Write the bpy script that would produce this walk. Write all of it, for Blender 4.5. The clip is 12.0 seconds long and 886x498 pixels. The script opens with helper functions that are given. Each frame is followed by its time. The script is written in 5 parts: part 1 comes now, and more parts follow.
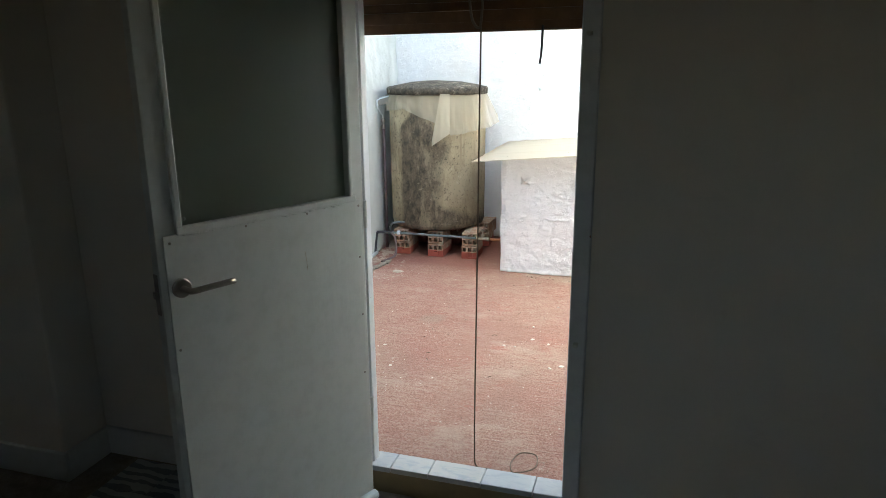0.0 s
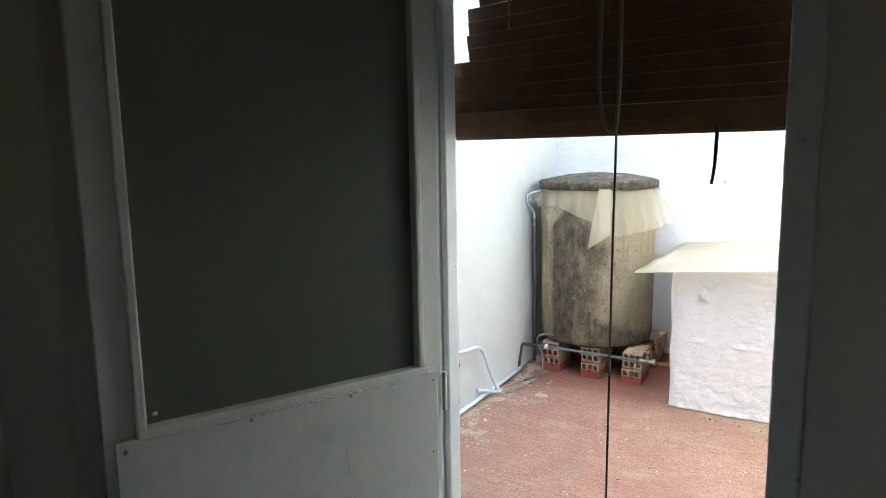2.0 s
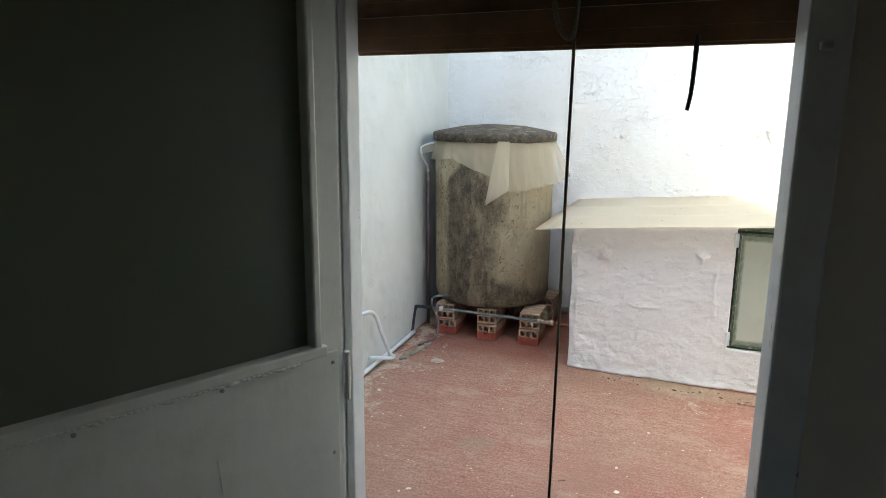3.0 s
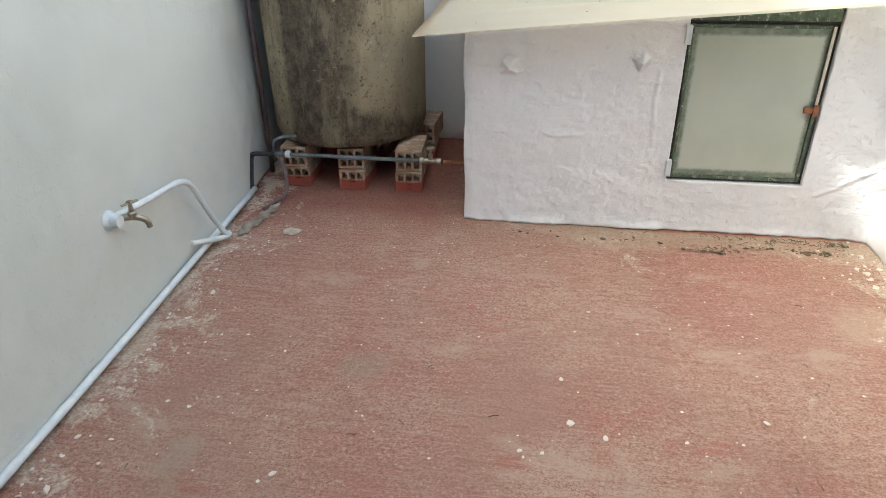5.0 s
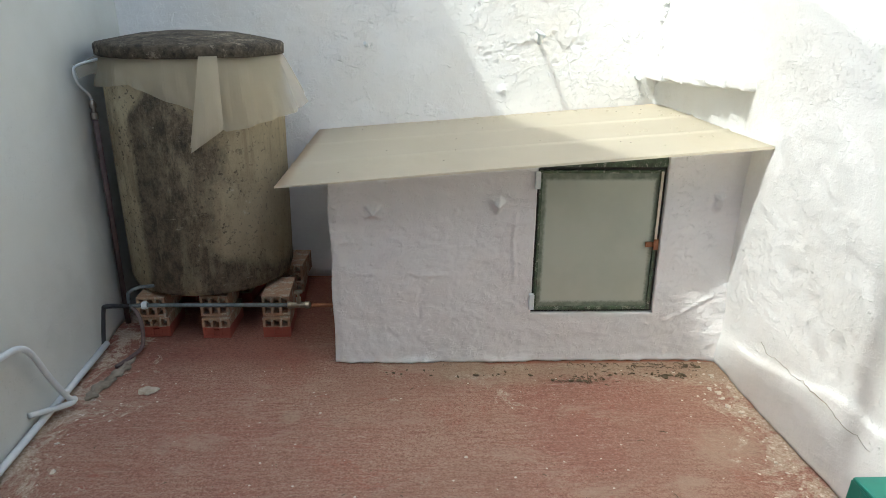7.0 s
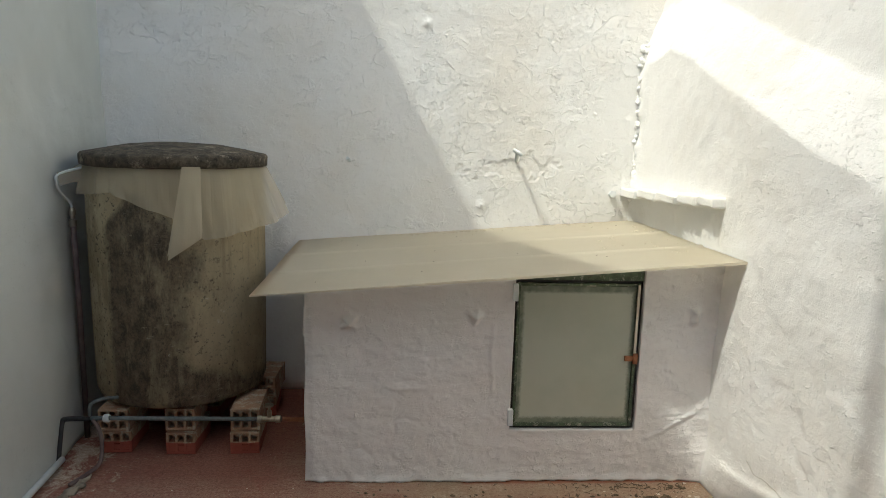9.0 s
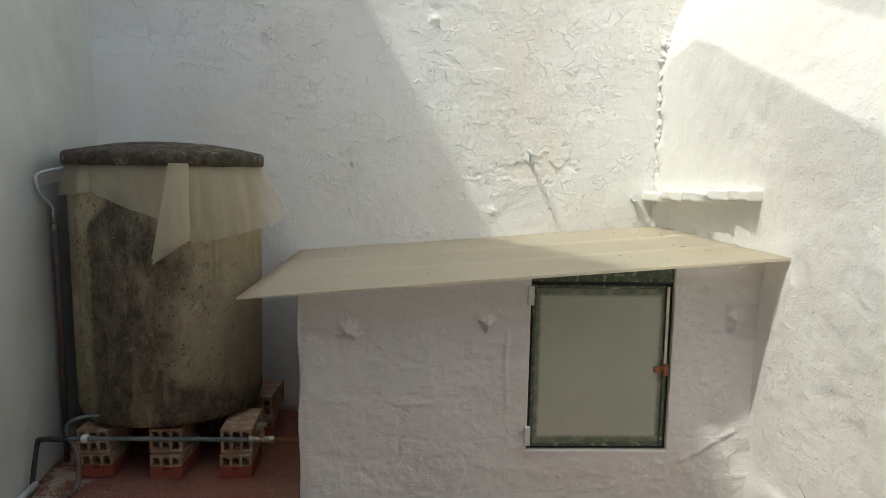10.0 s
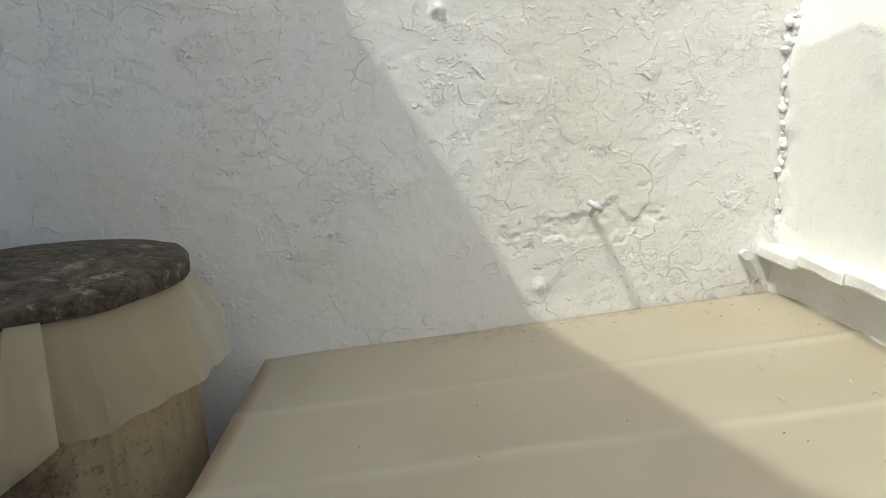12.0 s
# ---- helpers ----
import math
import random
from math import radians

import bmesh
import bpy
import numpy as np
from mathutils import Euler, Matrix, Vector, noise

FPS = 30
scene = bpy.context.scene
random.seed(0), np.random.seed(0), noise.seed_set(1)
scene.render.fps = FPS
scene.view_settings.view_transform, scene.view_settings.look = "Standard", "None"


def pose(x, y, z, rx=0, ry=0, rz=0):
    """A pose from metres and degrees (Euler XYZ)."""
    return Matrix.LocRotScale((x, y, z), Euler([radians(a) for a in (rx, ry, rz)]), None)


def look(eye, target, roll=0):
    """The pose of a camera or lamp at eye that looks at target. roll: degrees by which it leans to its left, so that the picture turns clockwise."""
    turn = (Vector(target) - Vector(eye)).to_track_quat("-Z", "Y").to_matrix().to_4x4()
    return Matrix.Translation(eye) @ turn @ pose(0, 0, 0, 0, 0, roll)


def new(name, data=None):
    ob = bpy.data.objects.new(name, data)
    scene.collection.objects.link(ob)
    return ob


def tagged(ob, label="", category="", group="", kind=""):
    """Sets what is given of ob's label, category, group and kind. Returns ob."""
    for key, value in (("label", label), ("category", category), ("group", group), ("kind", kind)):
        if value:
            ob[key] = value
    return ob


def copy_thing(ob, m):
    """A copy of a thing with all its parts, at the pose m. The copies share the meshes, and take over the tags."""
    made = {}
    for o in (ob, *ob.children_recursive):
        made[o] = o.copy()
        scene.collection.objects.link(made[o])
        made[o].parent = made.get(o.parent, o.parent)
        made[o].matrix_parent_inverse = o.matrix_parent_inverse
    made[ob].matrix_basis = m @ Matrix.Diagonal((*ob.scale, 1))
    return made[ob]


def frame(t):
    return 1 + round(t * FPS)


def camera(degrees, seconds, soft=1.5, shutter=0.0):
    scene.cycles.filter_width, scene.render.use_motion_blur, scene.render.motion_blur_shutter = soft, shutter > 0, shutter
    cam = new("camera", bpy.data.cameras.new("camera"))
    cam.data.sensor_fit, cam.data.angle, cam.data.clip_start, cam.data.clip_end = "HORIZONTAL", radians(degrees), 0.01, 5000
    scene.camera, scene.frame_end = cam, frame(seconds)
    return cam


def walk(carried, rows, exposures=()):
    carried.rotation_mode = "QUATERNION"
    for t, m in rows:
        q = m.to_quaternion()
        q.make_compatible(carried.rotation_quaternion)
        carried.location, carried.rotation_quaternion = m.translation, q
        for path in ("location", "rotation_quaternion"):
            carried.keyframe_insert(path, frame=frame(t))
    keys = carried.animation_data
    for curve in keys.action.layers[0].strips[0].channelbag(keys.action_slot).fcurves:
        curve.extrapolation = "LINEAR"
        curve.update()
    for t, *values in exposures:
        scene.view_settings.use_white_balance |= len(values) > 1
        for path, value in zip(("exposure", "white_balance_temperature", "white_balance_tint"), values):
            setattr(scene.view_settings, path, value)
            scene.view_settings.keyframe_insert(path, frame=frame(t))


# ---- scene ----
cam = camera(66.1, 12.0, soft=0.75)
PATH = [
    (0, (-0.063, 0.059, 1.454), (-0.627, 1.907, 0.938), -0.4),
    (0.5, (-0.127, 0.366, 1.434), (-0.875, 2.131, 0.863), -1.1),
    (1, (-0.126, 0.621, 1.464), (-1.209, 2.244, 1.024), -0.9),
    (1.5, (-0.110, 0.744, 1.511), (-1.295, 2.318, 1.166), -1.8),
    (2, (-0.149, 0.799, 1.542), (-1.194, 2.479, 1.247), -1.0),
    (2.5, (-0.241, 0.896, 1.513), (-1.098, 2.668, 1.159), -1.5),
    (2.7, (-0.281, 0.947, 1.484), (-1.085, 2.739, 1.109), -0.3),
    (4.3, (-0.698, 1.844, 1.435), (-1.059, 3.693, 0.761), -0.4),
    (4.5, (-0.721, 1.942, 1.413), (-1.035, 3.785, 0.701), 0.8),
    (4.7, (-0.725, 2.0, 1.385), (-1.075, 3.770, 0.645), 0.0),
    (5, (-0.731, 2.088, 1.343), (-1.009, 3.817, 0.377), -0.9),
    (5.2, (-0.739, 2.103, 1.322), (-0.920, 3.743, 0.283), -1.2),
    (5.5, (-0.750, 2.126, 1.29), (-0.834, 3.734, 0.104), -1.7),
    (5.7, (-0.744, 2.130, 1.299), (-0.776, 3.658, 0.088), -1.2),
    (6, (-0.735, 2.137, 1.313), (-0.724, 3.764, 0.15), -0.5),
    (6.2, (-0.726, 2.141, 1.344), (-0.650, 3.846, 0.316), -0.1),
    (6.5, (-0.712, 2.148, 1.39), (-0.620, 3.95, 0.528), 0.4),
    (6.7, (-0.709, 2.147, 1.409), (-0.626, 3.945, 0.660), 0.45),
    (7, (-0.705, 2.145, 1.438), (-0.635, 4.033, 0.78), 0.5),
    (7.5, (-0.700, 2.127, 1.467), (-0.598, 4.077, 1.034), 1.3),
    (7.7, (-0.711, 2.126, 1.483), (-0.585, 4.083, 1.091), 1.7),
    (9.3, (-0.692, 2.178, 1.407), (-0.568, 4.152, 1.115), 1.5),
    (9.5, (-0.702, 2.202, 1.39), (-0.659, 4.195, 1.224), 0.6),
    (10, (-0.643, 2.377, 1.257), (-0.568, 4.361, 1.023), 0.9),
    (10.5, (-0.660, 2.588, 1.294), (-0.386, 4.566, 1.183), -1.1),
    (11, (-0.607, 2.906, 1.318), (-0.325, 4.87, 1.071), -0.6),
    (11.5, (-0.608, 3.209, 1.506), (-0.353, 5.154, 1.117), -1.2),
    (12, (-0.647, 3.541, 1.708), (-0.600, 5.492, 1.274), -2.9),
]
walk(cam, [(t, look(eye, target, roll)) for t, eye, target, roll in PATH],
     exposures=[(0.0, 2.70, 5850, 0), (1.0, 2.78, 5850, 0), (1.5, 2.92, 5800, 1), (2.0, 2.86, 5800, 1), (2.5, 2.52, 5850, 1), (4.5, 1.65, 5950, 1), (5.0, 2.03, 5900, 1), (5.5, 2.2, 5950, 2), (6.0, 2.08, 5850, 1),
                (6.5, 1.75, 5850, 1), (7.0, 1.32, 5900, 1), (7.5, 0.95, 6050, 1), (9.5, 0.76, 6450, 1), (10.5, 0.65, 6400, 1), (12.0, 0.63, 6400, 1)])

# ---- light ----
SUN_WAY = Vector((0.473, 0.29, -1.0)).normalized()
world = bpy.data.worlds.new("sky")
scene.world = world
world.use_nodes = True
wt = world.node_tree
sky = wt.nodes.new("ShaderNodeTexSky")
sky.sky_type, sky.sun_disc = "NISHITA", False
sky.sun_elevation, sky.sun_rotation = math.asin(-SUN_WAY.z), math.atan2(-SUN_WAY.x, -SUN_WAY.y)
sky.air_density, sky.dust_density, sky.ozone_density = 1.1, 5.5, 0.8
wt.links.new(sky.outputs["Color"], wt.nodes["Background"].inputs["Color"])
wt.nodes["Background"].inputs["Strength"].default_value = 0.15
sun_data = bpy.data.lights.new("sun", "SUN")
sun_data.energy, sun_data.angle, sun_data.color = 1.45, radians(0.7), (1.0, 0.95, 0.86)
sun = new("sun", sun_data)
sun.matrix_world = look(Vector((0, 0, 12)) - SUN_WAY * 4, (0, 0, 12))


# ---- materials ----
class Mat:
    """A node material under construction."""

    def __init__(self, name, rough=0.8, metal=0.0):
        self.m = bpy.data.materials.new(name)
        self.m.use_nodes = True
        self.t = self.m.node_tree
        self.b = self.t.nodes["Principled BSDF"]
        self.b.inputs["Roughness"].default_value = rough
        self.b.inputs["Metallic"].default_value = metal
        self.pos = self.t.nodes.new("ShaderNodeTexCoord").outputs["Object"]

    def node(self, kind, **values):
        n = self.t.nodes.new(kind)
        for key, value in values.items():
            n.inputs[key.replace("_", " ")].default_value = value
        return n

    def link(self, a, b):
        self.t.links.new(a, b)

    def scaled(self, sx, sy, sz, turn=0.0):
        n = self.node("ShaderNodeMapping")
        n.inputs["Rotation"].default_value = (turn, turn, 0)
        n.inputs["Scale"].default_value = (sx, sy, sz)
        self.link(self.pos, n.inputs["Vector"])
        return n.outputs["Vector"]

    def noise(self, scale, detail=4.0, rough=0.6, vec=None, warp=0.0):
        n = self.node("ShaderNodeTexNoise", Scale=scale, Detail=detail, Roughness=rough, Distortion=warp)
        self.link(vec or self.pos, n.inputs["Vector"])
        return n.outputs["Fac"]

    def cells(self, scale, feature="DISTANCE_TO_EDGE", vec=None):
        n = self.node("ShaderNodeTexVoronoi", Scale=scale)
        n.feature = feature
        self.link(vec or self.pos, n.inputs["Vector"])
        return n.outputs["Distance"]

    def band(self, fac, lo, hi, a=0.0, b=1.0):
        n = self.node("ShaderNodeMapRange")
        n.inputs["From Min"].default_value, n.inputs["From Max"].default_value = lo, hi
        n.inputs["To Min"].default_value, n.inputs["To Max"].default_value = a, b
        self.link(fac, n.inputs["Value"])
        return n.outputs["Result"]

    def math(self, op, a, b):
        n = self.node("ShaderNodeMath")
        n.operation = op
        for i, v in enumerate((a, b)):
            if isinstance(v, (int, float)):
                n.inputs[i].default_value = v
            else:
                self.link(v, n.inputs[i])
        return n.outputs[0]

    def mix(self, fac, a, b):
        n = self.node("ShaderNodeMix")
        n.data_type = "RGBA"
        for key, v in ((0, fac), (6, a), (7, b)):
            if isinstance(v, (int, float)):
                n.inputs[key].default_value = v
            elif isinstance(v, tuple):
                n.inputs[key].default_value = (*v, 1)
            else:
                self.link(v, n.inputs[key])
        return n.outputs[2]

    def axis(self, i):
        n = self.node("ShaderNodeSeparateXYZ")
        self.link(self.pos, n.inputs[0])
        return n.outputs[i]

    def color(self, c):
        if isinstance(c, tuple):
            self.b.inputs["Base Color"].default_value = (*c, 1)
        else:
            self.link(c, self.b.inputs["Base Color"])

    def bump(self, height, dist=0.01, strength=1.0):
        n = self.node("ShaderNodeBump", Strength=strength, Distance=dist)
        old = self.b.inputs["Normal"].links
        if old:
            self.link(old[0].from_socket, n.inputs["Normal"])
        self.link(height, n.inputs["Height"])
        self.link(n.outputs["Normal"], self.b.inputs["Normal"])


def plaster(name, base, stain, grain=1.0, crack=0.0, pepper=0.0):
    """Limewashed plaster: brushed coats, small pits, flaking where crack > 0."""
    k = Mat(name, 0.92)
    big, mid, fine = k.noise(1.3, 4), k.noise(9, 5, 0.65), k.noise(70, 4, 0.7)
    c = k.mix(k.band(big, 0.45, 0.75), base, stain)
    c = k.mix(k.band(k.noise(4.0, 5, 0.7, warp=1.0), 0.62, 0.8, 0, 0.45), c, tuple(v * 0.86 for v in stain))
    k.color(c)
    k.bump(mid, 0.007 * grain, 0.6)
    k.bump(fine, 0.0020 * grain, 0.8)
    if crack:
        slant = k.noise(44, 5, 0.7, vec=k.scaled(0.28, 0.28, 1.5, 0.7))
        k.bump(k.math("MULTIPLY", slant, k.band(k.noise(2.7, 3), 0.40, 0.58, 0.2, 1.0)), 0.0022 * grain, 0.8)
    ridge = k.math("MULTIPLY", k.band(k.noise(17, 7, 0.75), 0.60, 0.66), k.band(k.noise(3.1, 4, 0.6), 0.50, 0.62))
    k.bump(ridge, 0.0022 * grain, 0.8)
    pit = k.math("MULTIPLY", k.band(k.noise(48, 3, 0.6), 0.60, 0.635), k.band(k.noise(2.2, 4, 0.6), 0.45, 0.6))
    k.bump(pit, 0.0028 * grain, 0.8)
    # lips of old coats, drawn out by the brush
    for scale, lo, patch, high in ((6.5, 0.56, 2.3, 0.0013), (13.0, 0.60, 3.1, 0.0012)):
        lip = k.band(k.noise(scale, 6, 0.62, vec=k.scaled(0.62, 0.62, 1.6), warp=0.35), lo, lo + 0.007)
        k.bump(k.math("MULTIPLY", lip, k.band(k.noise(patch, 4, 0.6), 0.51, 0.57)), high * grain, 0.8)
    if pepper:
        # sparse sand grains under the wash, and long brush marks
        speck = k.math("MULTIPLY", k.band(k.noise(85, 2, 0.5), 0.66, 0.73), k.band(k.noise(3.6, 4, 0.7), 0.46, 0.60))
        k.bump(speck, 0.0032 * pepper, 0.9)
        k.bump(k.noise(34, 4, 0.6, vec=k.scaled(0.35, 0.35, 1.6)), 0.0011 * pepper, 0.7)
        k.bump(k.noise(6.5, 4, 0.6, vec=k.scaled(0.7, 0.7, 1.4), warp=0.8), 0.011 * pepper, 0.6)
    if crack:
        wob = k.node("ShaderNodeTexNoise", Scale=6.0, Detail=3.0)
        k.link(k.pos, wob.inputs["Vector"])
        add = k.node("ShaderNodeMix")
        add.data_type = "RGBA"
        add.inputs[0].default_value = 0.16
        k.link(k.pos, add.inputs[6])
        k.link(wob.outputs["Color"], add.inputs[7])
        cell = k.cells(9.5, vec=add.outputs[2])
        part_of = k.math("MULTIPLY", k.band(k.noise(1.7, 2), 0.40, 0.52), k.band(k.noise(6.5, 3, 0.6), 0.49, 0.55))
        curl = k.math("MULTIPLY", k.band(cell, 0.034, 0.008), part_of)
        k.bump(curl, 0.0032 * crack, 0.9)
        k.bump(k.math("MULTIPLY", k.band(cell, 0.012, 0.0), part_of), -0.0030 * crack, 0.8)
        flake = k.math("MULTIPLY", k.band(k.noise(9, 8, 0.66, warp=0.25), 0.53, 0.545), k.band(k.noise(2.4, 3), 0.42, 0.6))
        k.bump(flake, 0.0030 * crack, 0.8)
        for scale, lo, patch in ((5.5, 0.54, 3.3), (9.5, 0.59, 4.1)):
            torn = k.band(k.noise(scale, 7, 0.62, vec=k.scaled(0.75, 0.75, 1.35), warp=0.2), lo, lo + 0.010)
            k.bump(k.math("MULTIPLY", torn, k.band(k.noise(patch, 5, 0.7), 0.56, 0.62)), 0.0048 * crack, 0.9)
        blister = k.band(k.noise(26, 3, 0.5), 0.6, 0.7)
        k.bump(blister, 0.002 * crack, 0.6)
    return k.m


def paint(name, c, dirt, rough=0.45, chips=None, grain=18.0):
    """Brushed paint with dirt and, where asked, chips down to what lies under it."""
    k = Mat(name, rough)
    n = k.noise(grain, 5, 0.65)
    col = k.mix(k.band(n, 0.45, 0.8), c, dirt)
    if chips:
        col = k.mix(k.band(k.noise(7, 5, 0.75), 0.66, 0.68), col, chips)
    k.color(col)
    k.bump(k.noise(40, 4, 0.6, vec=k.scaled(1, 1, 0.15)), 0.0015, 0.5)
    return k.m


WHITE = plaster("limewash_white", (0.80, 0.80, 0.79), (0.77, 0.75, 0.71), 1.0, 0.0)
FLAKED = plaster("limewash_flaking", (0.80, 0.80, 0.78), (0.76, 0.73, 0.67), 0.9, 0.9, 0.2)
ROUGH = plaster("limewash_rough", (0.80, 0.80, 0.79), (0.77, 0.75, 0.71), 1.2, 0.0, 0.55)
SHEDWHITE = plaster("limewash_shed", (0.80, 0.79, 0.79), (0.76, 0.74, 0.72), 1.1, 0.0, 1.0)
INNER = plaster("indoor_plaster", (0.78, 0.735, 0.635), (0.72, 0.675, 0.575), 0.15, 0.0)
# white limewash darkened in its colour, for the dimmer light on the west wall
WESTWHITE = plaster("limewash_dimmed", (0.61, 0.63, 0.59), (0.53, 0.55, 0.505), 0.5, 0.0, 0.12)
CREAM = plaster("ledge_cream", (0.78, 0.74, 0.64), (0.72, 0.66, 0.54), 1.2, 0.0)


def floor_paint():
    k = Mat("worn_red_floor_paint", 0.85)
    grain = k.noise(95, 5, 0.8)
    drag = k.noise(22, 6, 0.75, vec=k.scaled(0.30, 2.4, 1.0))
    broad = k.noise(1.25, 6, 0.68, warp=0.5)
    both = k.math("ADD", k.math("ADD", k.math("MULTIPLY", broad, 0.5), k.math("MULTIPLY", drag, 0.3)), k.math("MULTIPLY", grain, 0.2))
    c = k.mix(k.band(both, 0.42, 0.56), (0.335, 0.152, 0.108), (0.395, 0.245, 0.17))
    c = k.mix(k.band(k.noise(2.8, 7, 0.75, warp=0.7), 0.57, 0.66, 0, 0.55), c, (0.33, 0.095, 0.06))
    fine = k.noise(210, 3, 0.7, vec=k.scaled(0.8, 1.3, 1.0))
    stroke = k.noise(48, 5, 0.75, vec=k.scaled(0.16, 2.0, 1.0), warp=0.3)
    c = k.mix(k.band(grain, 0.48, 0.38, 0, 0.65), c, (0.18, 0.075, 0.05))
    c = k.mix(k.band(grain, 0.54, 0.64, 0, 0.5), c, (0.55, 0.40, 0.32))
    c = k.mix(k.band(stroke, 0.46, 0.36, 0, 0.42), c, (0.21, 0.075, 0.05))
    c = k.mix(k.band(drag, 0.56, 0.70, 0, 0.40), c, (0.47, 0.33, 0.255))
    c = k.mix(k.band(stroke, 0.58, 0.68, 0, 0.5), c, (0.46, 0.32, 0.25))
    c = k.mix(k.band(fine, 0.46, 0.36, 0, 0.7), c, (0.16, 0.07, 0.045))
    c = k.mix(k.band(fine, 0.62, 0.72, 0, 0.5), c, (0.58, 0.45, 0.36))
    # dull worn areas and patches where the first red coat still shows
    c = k.mix(k.band(k.noise(1.1, 5, 0.7, warp=0.8), 0.50, 0.64, 0, 0.45), c, (0.29, 0.165, 0.115))
    c = k.mix(k.band(k.noise(3.3, 6, 0.72, vec=k.scaled(0.6, 1.2, 1.0), warp=0.5), 0.55, 0.66, 0, 0.55), c, (0.43, 0.31, 0.225))
    c = k.mix(k.math("MULTIPLY", k.band(k.noise(6.0, 6, 0.75, vec=k.scaled(0.5, 1.5, 1.0)), 0.61, 0.67), 0.5), c, (0.32, 0.085, 0.055))
    grey = k.band(k.noise(2.6, 3, 0.5), 0.66, 0.72)
    c = k.mix(k.math("MULTIPLY", grey, 0.5), c, (0.33, 0.255, 0.185))
    x, y = k.axis(0), k.axis(1)
    for cx, cy, r, tone in ((-1.247, 3.727, 0.10, (0.27, 0.205, 0.145)), (0.374, 4.155, 0.17, (0.45, 0.35, 0.25)), (-1.185, 4.361, 0.05, (0.42, 0.32, 0.22))):
        away = k.math("POWER", k.math("ADD", k.math("POWER", k.math("SUBTRACT", x, cx), 2.0), k.math("POWER", k.math("SUBTRACT", y, cy), 2.0)), 0.5)
        away = k.math("ADD", away, k.math("MULTIPLY", k.math("SUBTRACT", k.noise(9, 5, 0.75), 0.5), r * 1.6))
        c = k.mix(k.band(away, r, r * 0.4, 0, 0.42), c, tone)
    # deeper red in the corner round the tank, darkened to paint in the shade there
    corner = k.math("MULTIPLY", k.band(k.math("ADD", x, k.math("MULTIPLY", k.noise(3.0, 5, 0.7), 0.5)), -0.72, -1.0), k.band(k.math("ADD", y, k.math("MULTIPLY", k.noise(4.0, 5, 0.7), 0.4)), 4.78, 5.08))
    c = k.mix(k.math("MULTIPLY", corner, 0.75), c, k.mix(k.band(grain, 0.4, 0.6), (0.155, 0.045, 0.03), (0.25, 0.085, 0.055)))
    # bare cement, brown dirt and a strip of fresh red along the walls
    east = k.math("SUBTRACT", k.math("ADD", 0.863, k.math("MULTIPLY", y, -0.055)), x)
    west = k.math("ADD", x, k.math("ADD", 1.913, k.math("MULTIPLY", y, 0.042)))
    north = k.math("MAXIMUM", k.math("SUBTRACT", 4.78, y), k.band(x, -0.4, -1.1, 0, 0.5))
    near = k.math("MINIMUM", k.math("MINIMUM", east, k.math("ADD", west, 0.03)), k.math("ADD", north, 0.06))
    wild = k.noise(4.2, 9, 0.82, warp=0.6)
    bare = k.band(k.math("ADD", k.band(near, 0.46, 0.0, 0, 0.165), wild), 0.615, 0.665)
    c = k.mix(k.math("MULTIPLY", bare, 0.75), c, k.mix(k.band(grain, 0.4, 0.6), (0.36, 0.27, 0.18), (0.64, 0.55, 0.43)))
    dirt = k.math("MULTIPLY", k.band(north, 0.20, 0.03), k.band(k.noise(6, 6, 0.75, vec=k.scaled(0.5, 1.5, 1)), 0.38, 0.56, 0, 0.75))
    c = k.mix(dirt, c, (0.26, 0.185, 0.115))
    strip = k.math("MULTIPLY", k.band(k.math("ADD", north, k.math("MULTIPLY", k.noise(3.4, 7, 0.75), 0.30)), 0.36, 0.27), k.band(k.math("ADD", x, k.math("MULTIPLY", k.noise(5, 4), 0.3)), -0.95, -0.75, 0, 0.6))
    c = k.mix(strip, c, k.mix(k.band(grain, 0.4, 0.6), (0.30, 0.20, 0.13), (0.44, 0.33, 0.23)))
    line = k.band(k.math("ADD", k.math("MINIMUM", east, north), k.math("MULTIPLY", k.noise(20, 4), 0.03)), 0.040, 0.024, 0, 0.85)
    c = k.mix(line, c, (0.27, 0.085, 0.045))
    k.color(c)
    k.bump(drag, 0.004, 0.8)
    k.bump(stroke, 0.0022, 0.8)
    k.bump(grain, 0.0026, 0.9)
    return k.m


FLOOR = floor_paint()


